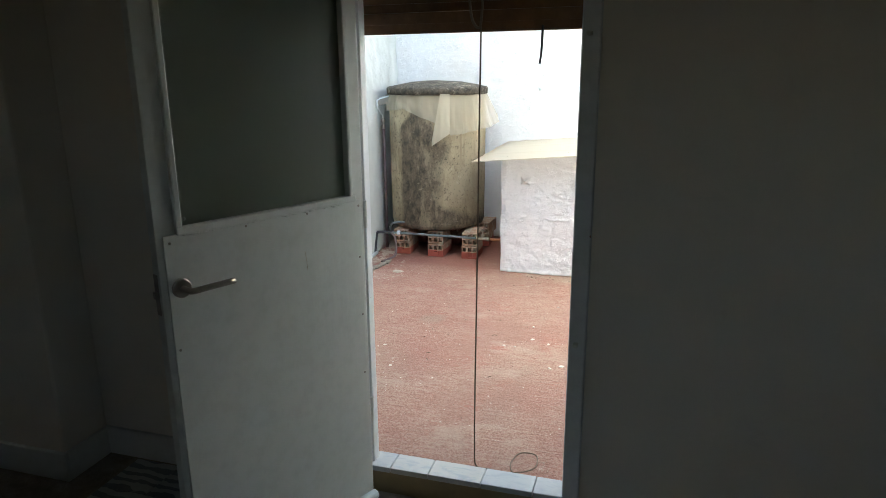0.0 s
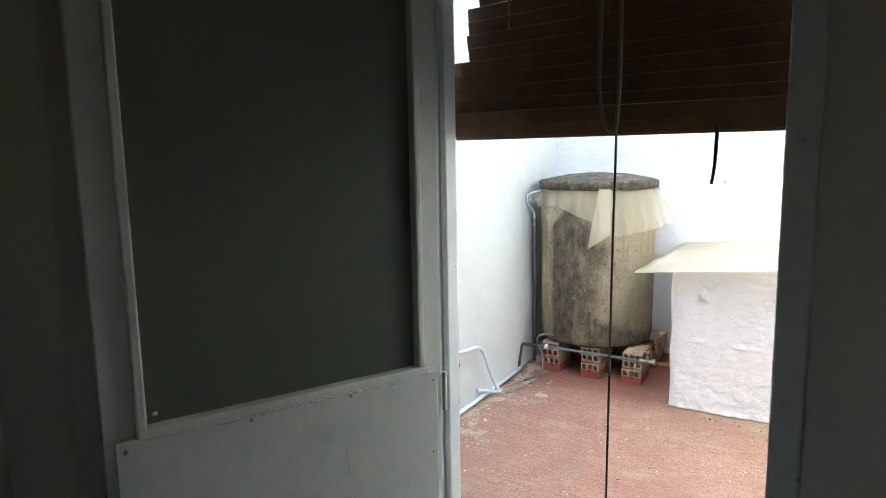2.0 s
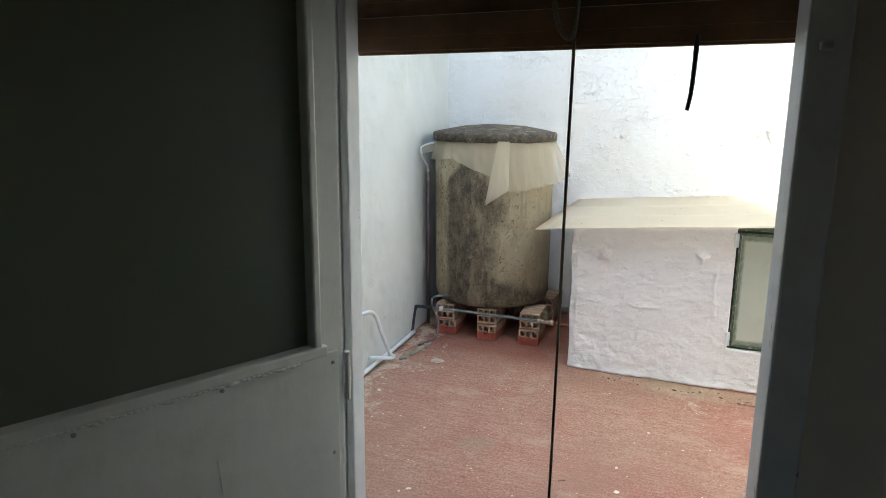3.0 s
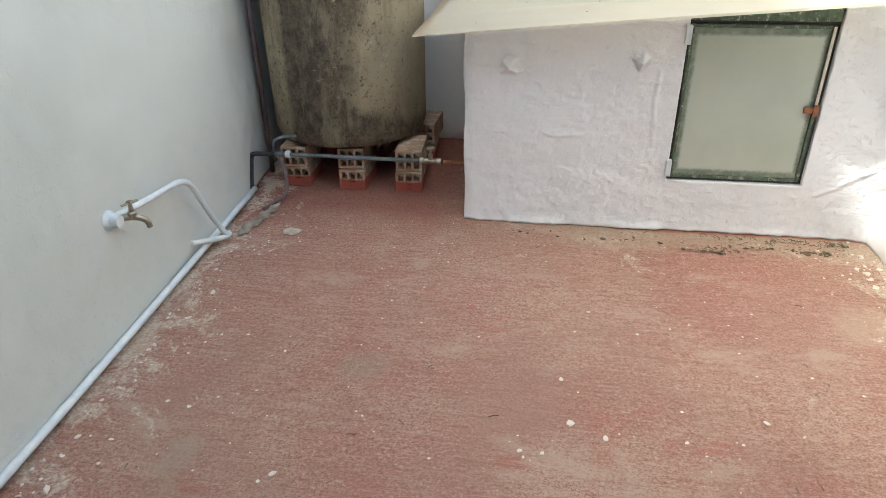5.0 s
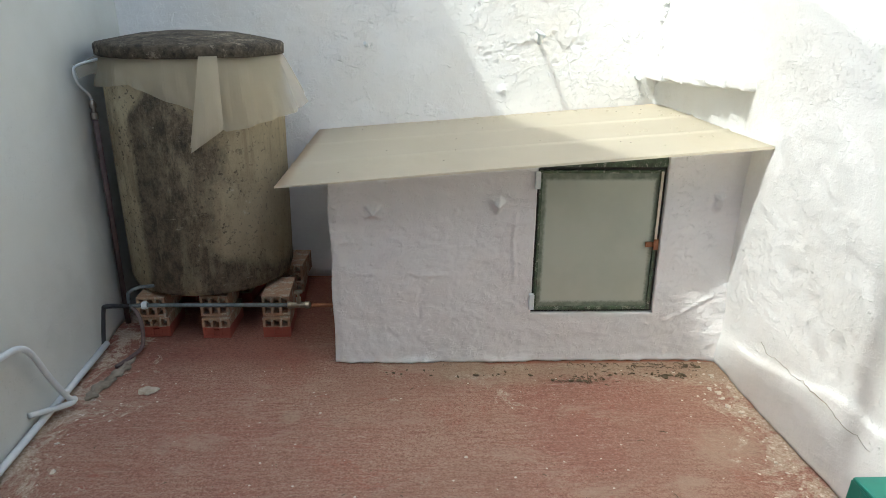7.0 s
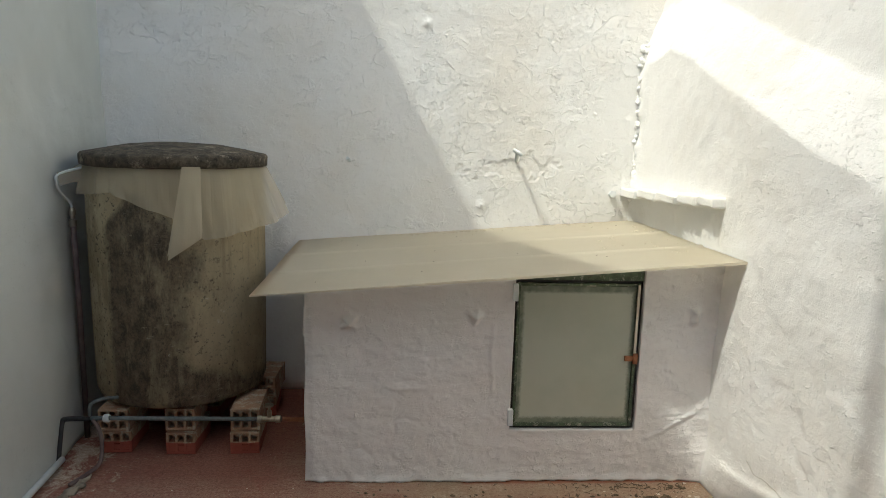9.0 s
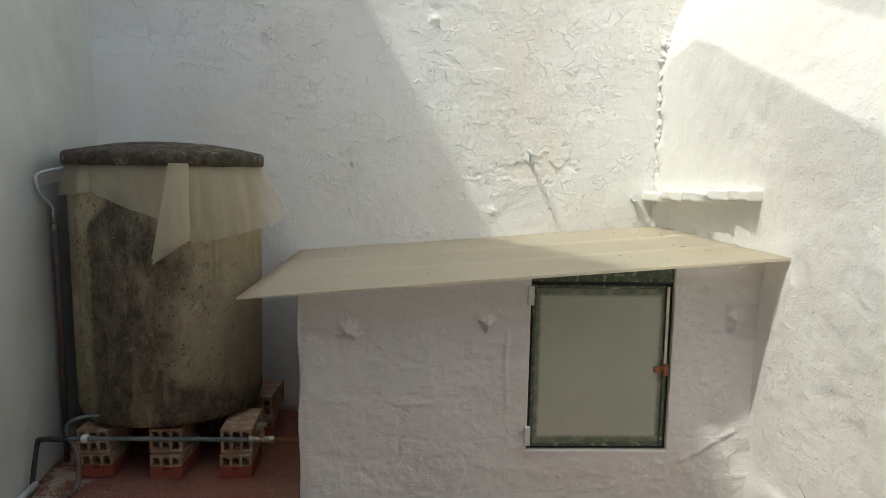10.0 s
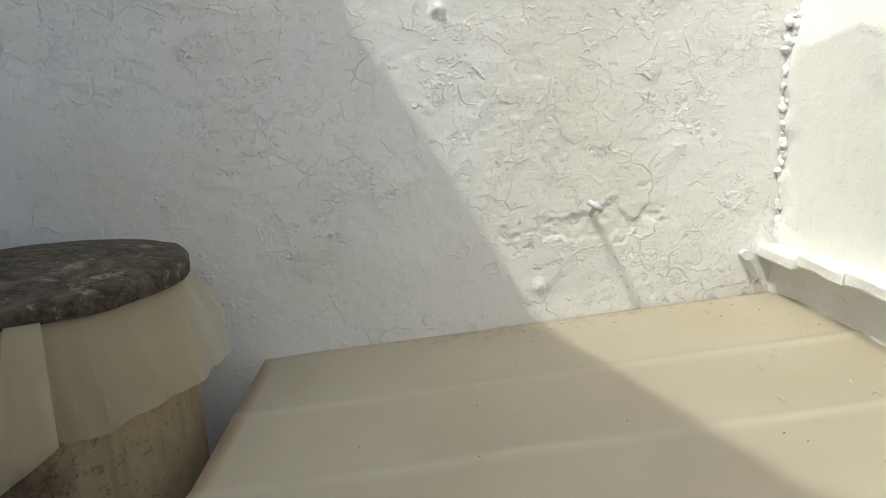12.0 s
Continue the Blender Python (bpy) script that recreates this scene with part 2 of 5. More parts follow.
def tank_cement():
    k = Mat("stained_fibre_cement", 0.9)
    up = k.scaled(1.0, 1.0, 0.22)
    x, z = k.axis(0), k.axis(2)
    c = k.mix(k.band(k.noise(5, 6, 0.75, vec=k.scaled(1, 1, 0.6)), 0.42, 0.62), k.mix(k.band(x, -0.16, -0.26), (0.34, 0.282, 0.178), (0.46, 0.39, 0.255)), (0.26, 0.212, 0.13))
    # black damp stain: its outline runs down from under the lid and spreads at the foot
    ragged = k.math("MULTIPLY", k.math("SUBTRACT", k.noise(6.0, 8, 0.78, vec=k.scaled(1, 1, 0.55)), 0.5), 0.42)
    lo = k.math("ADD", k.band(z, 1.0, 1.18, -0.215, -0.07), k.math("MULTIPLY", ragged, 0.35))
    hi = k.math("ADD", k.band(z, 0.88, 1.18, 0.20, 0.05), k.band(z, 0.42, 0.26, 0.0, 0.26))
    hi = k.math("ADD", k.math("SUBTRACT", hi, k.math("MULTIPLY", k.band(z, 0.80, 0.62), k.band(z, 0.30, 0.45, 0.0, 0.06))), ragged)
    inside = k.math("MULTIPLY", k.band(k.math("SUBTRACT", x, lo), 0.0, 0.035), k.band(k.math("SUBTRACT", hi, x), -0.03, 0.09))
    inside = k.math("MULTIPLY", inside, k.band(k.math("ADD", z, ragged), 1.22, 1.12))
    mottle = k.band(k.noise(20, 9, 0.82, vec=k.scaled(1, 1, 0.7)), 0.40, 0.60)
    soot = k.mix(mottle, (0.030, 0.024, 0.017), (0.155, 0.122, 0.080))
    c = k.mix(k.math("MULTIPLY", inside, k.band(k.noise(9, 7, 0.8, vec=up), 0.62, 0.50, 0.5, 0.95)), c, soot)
    freckle = k.math("MULTIPLY", k.band(k.noise(42, 4, 0.7), 0.58, 0.64), k.band(k.math("SUBTRACT", hi, x), -0.15, 0.0))
    c = k.mix(k.math("MULTIPLY", freckle, 0.85), c, (0.06, 0.048, 0.032))
    drip = k.math("MULTIPLY", k.band(k.noise(13, 5, 0.7, vec=k.scaled(1, 1, 0.05)), 0.54, 0.66), k.band(k.noise(5, 6, 0.75), 0.44, 0.6, 0, 0.5))
    c = k.mix(drip, c, (0.19, 0.145, 0.085))
    chalk = k.math("MULTIPLY", k.band(k.noise(24, 7, 0.75, vec=k.scaled(0.5, 0.5, 1.8)), 0.60, 0.66), k.band(k.noise(3.5, 3), 0.50, 0.60))
    c = k.mix(k.math("MULTIPLY", chalk, 0.6), c, (0.36, 0.31, 0.23))
    run = k.math("MULTIPLY", k.band(k.noise(16, 6, 0.7, vec=k.scaled(1, 1, 0.06)), 0.52, 0.66, 0, 0.55), k.band(k.noise(2.5, 3), 0.4, 0.6))
    c = k.mix(run, c, (0.15, 0.115, 0.07))
    pale = k.band(k.noise(7, 5, 0.7, vec=k.scaled(1.2, 1.2, 1.0)), 0.66, 0.70)
    c = k.mix(k.math("MULTIPLY", pale, 0.5), c, (0.52, 0.48, 0.39))
    speck = k.band(k.noise(60, 3, 0.6), 0.60, 0.68)
    c = k.mix(k.math("MULTIPLY", speck, 0.6), c, (0.10, 0.09, 0.07))
    k.color(c)
    k.bump(k.noise(90, 4, 0.7), 0.003, 0.8)
    k.bump(k.noise(14, 4, 0.7), 0.004, 0.5)
    return k.m


TANK = tank_cement()


def lichen():
    k = Mat("lichened_concrete", 0.95)
    c = k.mix(k.band(k.noise(22, 6, 0.75), 0.38, 0.62), (0.032, 0.027, 0.020), (0.125, 0.102, 0.070))
    c = k.mix(k.band(k.noise(14, 7, 0.82), 0.56, 0.62, 0, 0.8), c, (0.28, 0.24, 0.175))
    k.color(c)
    k.bump(k.noise(60, 5, 0.75), 0.008, 1.0)
    return k.m


LICHEN = lichen()


def roof_sheet_material():
    k = Mat("cream_sheet", 0.42)
    along = k.scaled(0.35, 6.0, 1.0)
    c = k.mix(k.band(k.noise(1.6, 4, 0.6), 0.4, 0.7), (0.555, 0.515, 0.415), (0.64, 0.595, 0.485))
    c = k.mix(k.band(k.noise(3.0, 5, 0.7, vec=k.scaled(1.0, 0.5, 1.0)), 0.52, 0.72, 0, 0.65), c, (0.49, 0.435, 0.325))
    c = k.mix(k.band(k.noise(9.0, 6, 0.75, vec=along), 0.58, 0.68, 0, 0.4), c, (0.53, 0.43, 0.31))
    edge = k.math("MAXIMUM", k.band(k.axis(0), -1.19, -1.236), k.band(k.axis(1), 5.80, 5.825))
    c = k.mix(k.math("MULTIPLY", edge, 0.6), c, (0.58, 0.36, 0.20))
    seam = k.math("MAXIMUM", k.band(k.math("ABSOLUTE", k.math("SUBTRACT", k.axis(1), 4.98), 0), 0.03, 0.008), k.band(k.math("ABSOLUTE", k.math("SUBTRACT", k.axis(1), 5.38), 0), 0.03, 0.008))
    c = k.mix(k.math("MULTIPLY", seam, k.band(k.noise(3, 4), 0.3, 0.7, 0.1, 0.7)), c, (0.74, 0.70, 0.60))
    c = k.mix(k.band(k.noise(38, 2, 0.5), 0.74, 0.77, 0, 0.5), c, (0.30, 0.25, 0.18))
    k.color(c)
    k.bump(k.noise(2.0, 3, 0.5), 0.01, 0.2)
    through_light = k.node("ShaderNodeBsdfTranslucent")
    through_light.inputs["Color"].default_value = (0.90, 0.87, 0.78, 1)
    both = k.node("ShaderNodeMixShader", Fac=0.5)
    k.link(k.b.outputs[0], both.inputs[1])
    k.link(through_light.outputs[0], both.inputs[2])
    k.link(both.outputs[0], k.t.nodes["Material Output"].inputs["Surface"])
    return k.m


SHEET = roof_sheet_material()


def film_material(name, clearness):
    k = Mat(name, 0.35)
    k.color(k.mix(k.noise(8, 3), (0.76, 0.69, 0.53), (0.64, 0.57, 0.42)))
    k.b.inputs["Specular IOR Level"].default_value = 0.4
    clear = k.node("ShaderNodeBsdfTransparent")
    trans = k.node("ShaderNodeBsdfTranslucent")
    trans.inputs["Color"].default_value = (0.80, 0.76, 0.66, 1)
    one, two = k.node("ShaderNodeMixShader", Fac=0.35), k.node("ShaderNodeMixShader", Fac=clearness)
    k.link(k.b.outputs[0], one.inputs[1])
    k.link(trans.outputs[0], one.inputs[2])
    k.link(one.outputs[0], two.inputs[1])
    k.link(clear.outputs[0], two.inputs[2])
    k.link(two.outputs[0], k.t.nodes["Material Output"].inputs["Surface"])
    k.bump(k.noise(16, 4, 0.6), 0.006, 0.6)
    return k.m


FILM = film_material("clear_plastic_film", 0.58)
FOLDED = film_material("folded_plastic_film", 0.48)


def plain(name, a, b, rough=0.6, metal=0.0, scale=20.0, bump=0.001):
    k = Mat(name, rough, metal)
    k.color(k.mix(k.band(k.noise(scale, 5, 0.65), 0.35, 0.7), a, b))
    if bump:
        k.bump(k.noise(scale * 3, 4, 0.6), bump, 0.6)
    return k.m


def clay_material(name, painted):
    k = Mat(name, 0.9)
    c = k.mix(k.band(k.noise(18, 5, 0.7), 0.35, 0.7), (0.33, 0.18, 0.11), (0.42, 0.30, 0.20))
    c = k.mix(k.band(k.noise(26, 5, 0.75), 0.50, 0.60), c, (0.47, 0.41, 0.31))
    c = k.mix(k.band(k.noise(17, 5, 0.75), 0.60, 0.68), c, (0.20, 0.17, 0.12))
    if painted:
        low = k.math("ADD", k.axis(2), k.math("MULTIPLY", k.noise(12, 3), 0.03))
        c = k.mix(k.band(low, 0.070, 0.064), c, (0.31, 0.075, 0.05))
    k.color(c)
    k.bump(k.noise(60, 4, 0.7), 0.005, 0.9)
    return k.m


CLAY = clay_material("hollow_clay", False)
PAINTEDCLAY = clay_material("hollow_clay_red_foot", True)
REDCLAY = plain("red_clay", (0.38, 0.15, 0.10), (0.50, 0.28, 0.19), 0.9, 0, 25, 0.003)
DOORPAINT = paint("grey_white_gloss", (0.71, 0.715, 0.655), (0.62, 0.625, 0.56), 0.40)
JAMBPAINT = paint("chipped_jamb_paint", (0.74, 0.76, 0.75), (0.64, 0.66, 0.65), 0.5, (0.30, 0.17, 0.09))


def weathered_green():
    k = Mat("flaking_green_paint", 0.6)
    c = k.mix(k.band(k.noise(30, 5, 0.65), 0.42, 0.7), (0.085, 0.125, 0.07), (0.045, 0.06, 0.04))
    c = k.mix(k.band(k.noise(38, 7, 0.8), 0.54, 0.60, 0, 0.9), c, (0.36, 0.36, 0.29))
    c = k.mix(k.band(k.noise(55, 5, 0.75), 0.60, 0.66), c, (0.055, 0.045, 0.035))
    k.color(c)
    k.bump(k.noise(60, 5, 0.75), 0.004, 0.8)
    return k.m


GREENPAINT = weathered_green()
STEEL = plain("brushed_nickel", (0.42, 0.38, 0.33), (0.34, 0.31, 0.27), 0.32, 1.0, 60, 0)
RUST = plain("rust", (0.22, 0.08, 0.04), (0.34, 0.15, 0.07), 0.85, 0.1, 60, 0.002)
GALV = plain("grey_water_pipe", (0.075, 0.09, 0.095), (0.16, 0.18, 0.18), 0.75, 0.0, 40)
BLACKPIPE = plain("black_pipe", (0.018, 0.018, 0.02), (0.05, 0.045, 0.045), 0.8, 0, 40)
BROWNPIPE = plain("dark_brown_pipe", (0.10, 0.065, 0.06), (0.16, 0.11, 0.10), 0.6, 0, 30)
LIMEPIPE = plain("limewashed_pipe", (0.60, 0.64, 0.65), (0.72, 0.74, 0.73), 0.7, 0, 25, 0.003)
BRASS = plain("dull_brass", (0.30, 0.27, 0.20), (0.42, 0.38, 0.30), 0.4, 0.9, 50)
CEMENT = plain("cement_lump", (0.20, 0.165, 0.12), (0.36, 0.31, 0.24), 0.95, 0, 14, 0.01)
GREENPLASTIC = plain("green_plastic", (0.022, 0.25, 0.18), (0.03, 0.28, 0.20), 0.38, 0, 12, 0.0004)
WOOD = plain("varnished_pine", (0.11, 0.052, 0.018), (0.20, 0.10, 0.038), 0.45, 0, 14)
CORD = plain("dirty_cord", (0.26, 0.20, 0.14), (0.18, 0.135, 0.09), 0.9, 0, 200)
DARKCORD = plain("dark_cord", (0.03, 0.028, 0.025), (0.06, 0.05, 0.045), 0.9, 0, 200)
OCHRE = plain("ochre_riser", (0.36, 0.27, 0.13), (0.28, 0.21, 0.11), 0.7, 0, 12)
CHIP = plain("paint_chip", (0.72, 0.66, 0.55), (0.60, 0.52, 0.42), 0.9, 0, 50)
TWIG = plain("dry_litter", (0.12, 0.09, 0.06), (0.20, 0.15, 0.09), 0.95, 0, 50)
BLACKGAP = plain("gap_shade", (0.02, 0.02, 0.02), (0.05, 0.045, 0.04), 0.8, 0, 30)


def marble_material():
    k = Mat("veined_marble", 0.4)
    v = k.noise(9, 6, 0.7, vec=k.scaled(1, 2.4, 1), warp=1.4)
    rnd = k.node("ShaderNodeObjectInfo").outputs["Random"]
    base = k.mix(rnd, (0.56, 0.54, 0.48), (0.44, 0.46, 0.46))
    k.color(k.mix(k.band(v, 0.5, 0.62, 0, 0.6), base, (0.36, 0.39, 0.41)))
    return k.m


MARBLE = marble_material()


def tile_material():
    k = Mat("patterned_cement_tile", 0.5)
    w = k.node("ShaderNodeTexWave", Scale=6.0, Distortion=9.0, Detail=3.0)
    w.wave_type = "RINGS"
    k.link(k.pos, w.inputs["Vector"])
    k.color(k.mix(k.band(w.outputs["Fac"], 0.4, 0.5), (0.20, 0.21, 0.20), (0.48, 0.47, 0.43)))
    return k.m


TILE = tile_material()


def frosted(name, tint, rough):
    k = Mat(name, rough)
    k.color(tint)
    k.b.inputs["Transmission Weight"].default_value = 0.75
    k.b.inputs["IOR"].default_value = 1.45
    k.bump(k.noise(160, 2, 0.5), 0.001, 0.3)
    return k.m


PANE = frosted("dark_patterned_glass", (0.37, 0.41, 0.31), 0.35)


def frosted_white():
    """Glass frosted in its middle, with a ragged clear green margin along the frame."""
    k = Mat("frosted_glass", 0.38)
    mid = k.mix(k.band(k.noise(3, 4), 0.4, 0.7), (0.46, 0.485, 0.405), (0.40, 0.425, 0.35))
    dx = k.math("SUBTRACT", 0.262, k.math("ABSOLUTE", k.math("SUBTRACT", k.axis(0), 0.030), 0))
    dz = k.math("SUBTRACT", 0.306, k.math("ABSOLUTE", k.math("SUBTRACT", k.axis(2), 0.540), 0))
    rim = k.math("ADD", k.math("MINIMUM", dx, dz), k.math("MULTIPLY", k.math("SUBTRACT", k.noise(60, 5, 0.8), 0.5), 0.022))
    c = k.mix(k.band(rim, 0.046, 0.034, 0, 0.85), mid, k.mix(k.band(k.noise(25, 5, 0.7), 0.4, 0.7), (0.085, 0.115, 0.075), (0.25, 0.28, 0.21)))
    k.color(k.mix(k.band(k.noise(50, 2), 0.75, 0.78, 0, 0.7), c, (0.10, 0.11, 0.09)))
    k.b.inputs["Specular IOR Level"].default_value = 0.55
    return k.m


FROST = frosted_white()


# ---- building blocks ----
def part(name, bm, material, parent=None, label="", smooth=False):
    """Links a bmesh as one mesh object, under a thing or a part where one is given."""
    me = bpy.data.meshes.new(name)
    bm.normal_update()
    bm.to_mesh(me)
    bm.free()
    if smooth:
        me.polygons.foreach_set("use_smooth", [True] * len(me.polygons))
    me.materials.append(material)
    ob = new(name, me)
    if parent:
        ob.parent = parent
        ob.matrix_parent_inverse = parent.matrix_basis.inverted() if parent.parent is None else Matrix()
    if label:
        ob["label"] = label
    return ob


def thing(name, label, category, at=(0, 0, 0), group="", kind=""):
    ob = new(name)
    ob.location = at
    ob.matrix_basis = Matrix.Translation(at)
    return tagged(ob, label, category, group, kind)


def box(bm, lo, hi, bevel=0.0, m=None):
    made = bmesh.ops.create_cube(bm, size=1.0)["verts"]
    lo, hi = Vector(lo), Vector(hi)
    for v in made:
        v.co = Vector(((lo[i] + hi[i]) / 2 + v.co[i] * (hi[i] - lo[i]) for i in range(3)))
    if bevel:
        edges = list({e for v in made for e in v.link_edges})
        made = list({v for f in bmesh.ops.bevel(bm, geom=edges, offset=bevel, segments=2, affect="EDGES", profile=0.5)["faces"] for v in f.verts})
    if m:
        bmesh.ops.transform(bm, matrix=m, verts=made)
    return bm


def boxed(lo, hi, bevel=0.0, m=None):
    return box(bmesh.new(), lo, hi, bevel, m)


def lathe(bm, profile, segments=24, m=None):
    """Turns (radius, height) pairs about z."""
    rings = []
    for r, z in profile:
        rings.append([bm.verts.new((r * math.cos(2 * math.pi * i / segments), r * math.sin(2 * math.pi * i / segments), z)) for i in range(segments)])
    for a, b in zip(rings, rings[1:]):
        for i in range(segments):
            bm.faces.new((a[i], a[(i + 1) % segments], b[(i + 1) % segments], b[i]))
    bm.faces.new(reversed(rings[0]))
    bm.faces.new(rings[-1])
    if m:
        bmesh.ops.transform(bm, matrix=m, verts=[v for ring in rings for v in ring])
    return bm


def curve_points(points, steps=6):
    """A smooth line through points (Catmull-Rom)."""
    pts = [Vector(p) for p in points]
    pts = [pts[0] * 2 - pts[1], *pts, pts[-1] * 2 - pts[-2]]
    out = []
    for a, b, c, d in zip(pts, pts[1:], pts[2:], pts[3:]):
        for i in range(steps):
            t = i / steps
            out.append(0.5 * (2 * b + (c - a) * t + (2 * a - 5 * b + 4 * c - d) * t * t + (3 * b - 3 * c + d - a) * t ** 3))
    out.append(pts[-2])
    return out


def tube(bm, points, radius, sides=10):
    """A round bar along a line of points."""
    pts = [Vector(p) for p in points]
    rings, side = [], None
    for i, p in enumerate(pts):
        way = (pts[min(i + 1, len(pts) - 1)] - pts[max(i - 1, 0)]).normalized()
        side = way.orthogonal() if side is None else (side - way * side.dot(way))
        side.normalize()
        up = way.cross(side)
        r = radius(i / (len(pts) - 1)) if callable(radius) else radius
        rings.append([bm.verts.new(p + r * (side * math.cos(2 * math.pi * k / sides) + up * math.sin(2 * math.pi * k / sides))) for k in range(sides)])
    for a, b in zip(rings, rings[1:]):
        for k in range(sides):
            bm.faces.new((a[k], a[(k + 1) % sides], b[(k + 1) % sides], b[k]))
    bm.faces.new(reversed(rings[0]))
    bm.faces.new(rings[-1])
    return bm


def vnoise(u, v, scale, seed):
    """Smooth value noise over arrays, about -1 to 1."""
    rng = np.random.RandomState(seed)
    grid = rng.rand(256, 256) * 2 - 1
    a, b = u * scale + 500.0, v * scale + 500.0
    i, j = np.floor(a).astype(int), np.floor(b).astype(int)
    fa, fb = a - i, b - j
    fa, fb = fa * fa * (3 - 2 * fa), fb * fb * (3 - 2 * fb)
    g = lambda p, q: grid[p % 256, q % 256]
    return (g(i, j) * (1 - fa) + g(i + 1, j) * fa) * (1 - fb) + (g(i, j + 1) * (1 - fa) + g(i + 1, j + 1) * fa) * fb


def lumps(u, v, seed, size=1.0):
    """Trowel marks and swells of old plaster, in metres."""
    return size * (0.010 * vnoise(u, v, 1.7, seed) + 0.006 * vnoise(u, v, 5.0, seed + 1) + 0.0032 * vnoise(u, v, 14.0, seed + 2)
                   + 0.0016 * vnoise(u, v, 34.0, seed + 3))


def fractal(u, v, scale, seed, octaves=5, gain=0.55):
    total, amp = 0.0, 1.0
    for i in range(octaves):
        total = total + amp * vnoise(u, v, scale * 2.03 ** i, seed + i)
        amp *= gain
    return total


def smoothstep(a, b, x):
    t = np.clip((x - a) / (b - a), 0, 1)
    return t * t * (3 - 2 * t)


def steps(*spans):
    """Grid lines over (start, end, step) spans."""
    out = []
    for a, b, s in spans:
        n = max(1, int(round((b - a) / s)))
        out += [a + (b - a) * i / n for i in range(n)]
    return np.array(out + [spans[-1][1]])


def slab(name, us, vs, place, back, material, hole=None, label="", flip=False):
    """A wall with an uneven face: place(U, V) gives the face, back(X, Y, Z) the flat rear. hole(u, v): faces left out."""
    U, V = np.meshgrid(us, vs, indexing="ij")
    face = np.stack(place(U, V), -1).reshape(-1, 3)
    nu, nv = len(us), len(vs)
    quads = []
    for i in range(nu - 1):
        for j in range(nv - 1):
            if hole and hole((us[i] + us[i + 1]) / 2, (vs[j] + vs[j + 1]) / 2):
                continue
            a = i * nv + j
            quads.append((a, a + nv, a + nv + 1, a + 1))
    seen = {}
    for q in quads:
        for a, b in zip(q, q[1:] + q[:1]):
            key = (min(a, b), max(a, b))
            seen[key] = None if key in seen else (a, b)
    rim = [e for e in seen.values() if e]
    rear, verts = {}, [tuple(p) for p in face]
    for e in rim:
        for a in e:
            if a not in rear:
                rear[a] = len(verts)
                verts.append(back(*face[a]))
    faces = quads + [(b, a, rear[a], rear[b]) for a, b in rim]
    if hole:
        twin = {}
        for q in quads[::1]:
            for a in q:
                if a not in rear and a not in twin:
                    twin[a] = len(verts)
                    verts.append(back(*face[a]))
        faces += [tuple(rear[a] if a in rear else twin[a] for a in reversed(q)) for q in quads]
    else:
        loop, nxt = [], dict((a, b) for a, b in rim)
        a = rim[0][0]
        while True:
            loop.append(rear[a])
            a = nxt[a]
            if a == rim[0][0]:
                break
        faces.append(tuple(reversed(loop)))
    if flip:
        faces = [tuple(reversed(f)) for f in faces]
    me = bpy.data.meshes.new(name)
    me.from_pydata(verts, [], faces)
    me.polygons.foreach_set("use_smooth", [i < len(quads) for i in range(len(me.polygons))])
    me.materials.append(material)
    me.update()
    return tagged(new(name, me), label, "wall", "", "structure")


# ---- the yard: ground and walls ----
def west_x(y):
    return np.interp(y, [2.0, 3.5, 4.88, 5.9], [-2.02, -2.06, -2.118, -2.225])


def east_x(y):
    return np.interp(y, [2.0, 3.5, 4.1, 4.78, 5.9], [0.74, 0.665, 0.63, 0.60, 0.585])


floor_u, floor_v = steps((-2.4, 0.95, 0.03)), steps((2.2, 6.05, 0.03))
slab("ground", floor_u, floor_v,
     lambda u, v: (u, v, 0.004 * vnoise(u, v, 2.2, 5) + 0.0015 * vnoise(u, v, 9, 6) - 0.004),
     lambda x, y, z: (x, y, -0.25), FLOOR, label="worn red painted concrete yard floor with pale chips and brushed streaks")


def west_face(u, v):
    x = west_x(u) - 0.05 * smoothstep(0.5, 4.0, v) + lumps(u, v, 11, 0.9)
    return x, u, v


def west_top(u):
    return np.interp(u, [2.0, 2.75, 3.12, 3.5, 4.6, 5.9], [5.93, 5.88, 5.70, 5.46, 4.95, 4.42])


wu, wv = steps((2.2, 6.0, 0.02)), steps((0, 2.4, 0.02), (2.4, 4.3, 0.1))
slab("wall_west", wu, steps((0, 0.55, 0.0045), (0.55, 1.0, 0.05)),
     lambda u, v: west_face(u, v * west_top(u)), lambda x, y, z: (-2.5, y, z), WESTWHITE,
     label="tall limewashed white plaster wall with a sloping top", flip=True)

LEDGE = ([-2.4, -2.2, -1.77, -1.33, -0.91, -0.44, 0.15, 1.0], [1.74, 1.79, 1.825, 1.98, 2.105, 2.235, 2.40, 2.60])


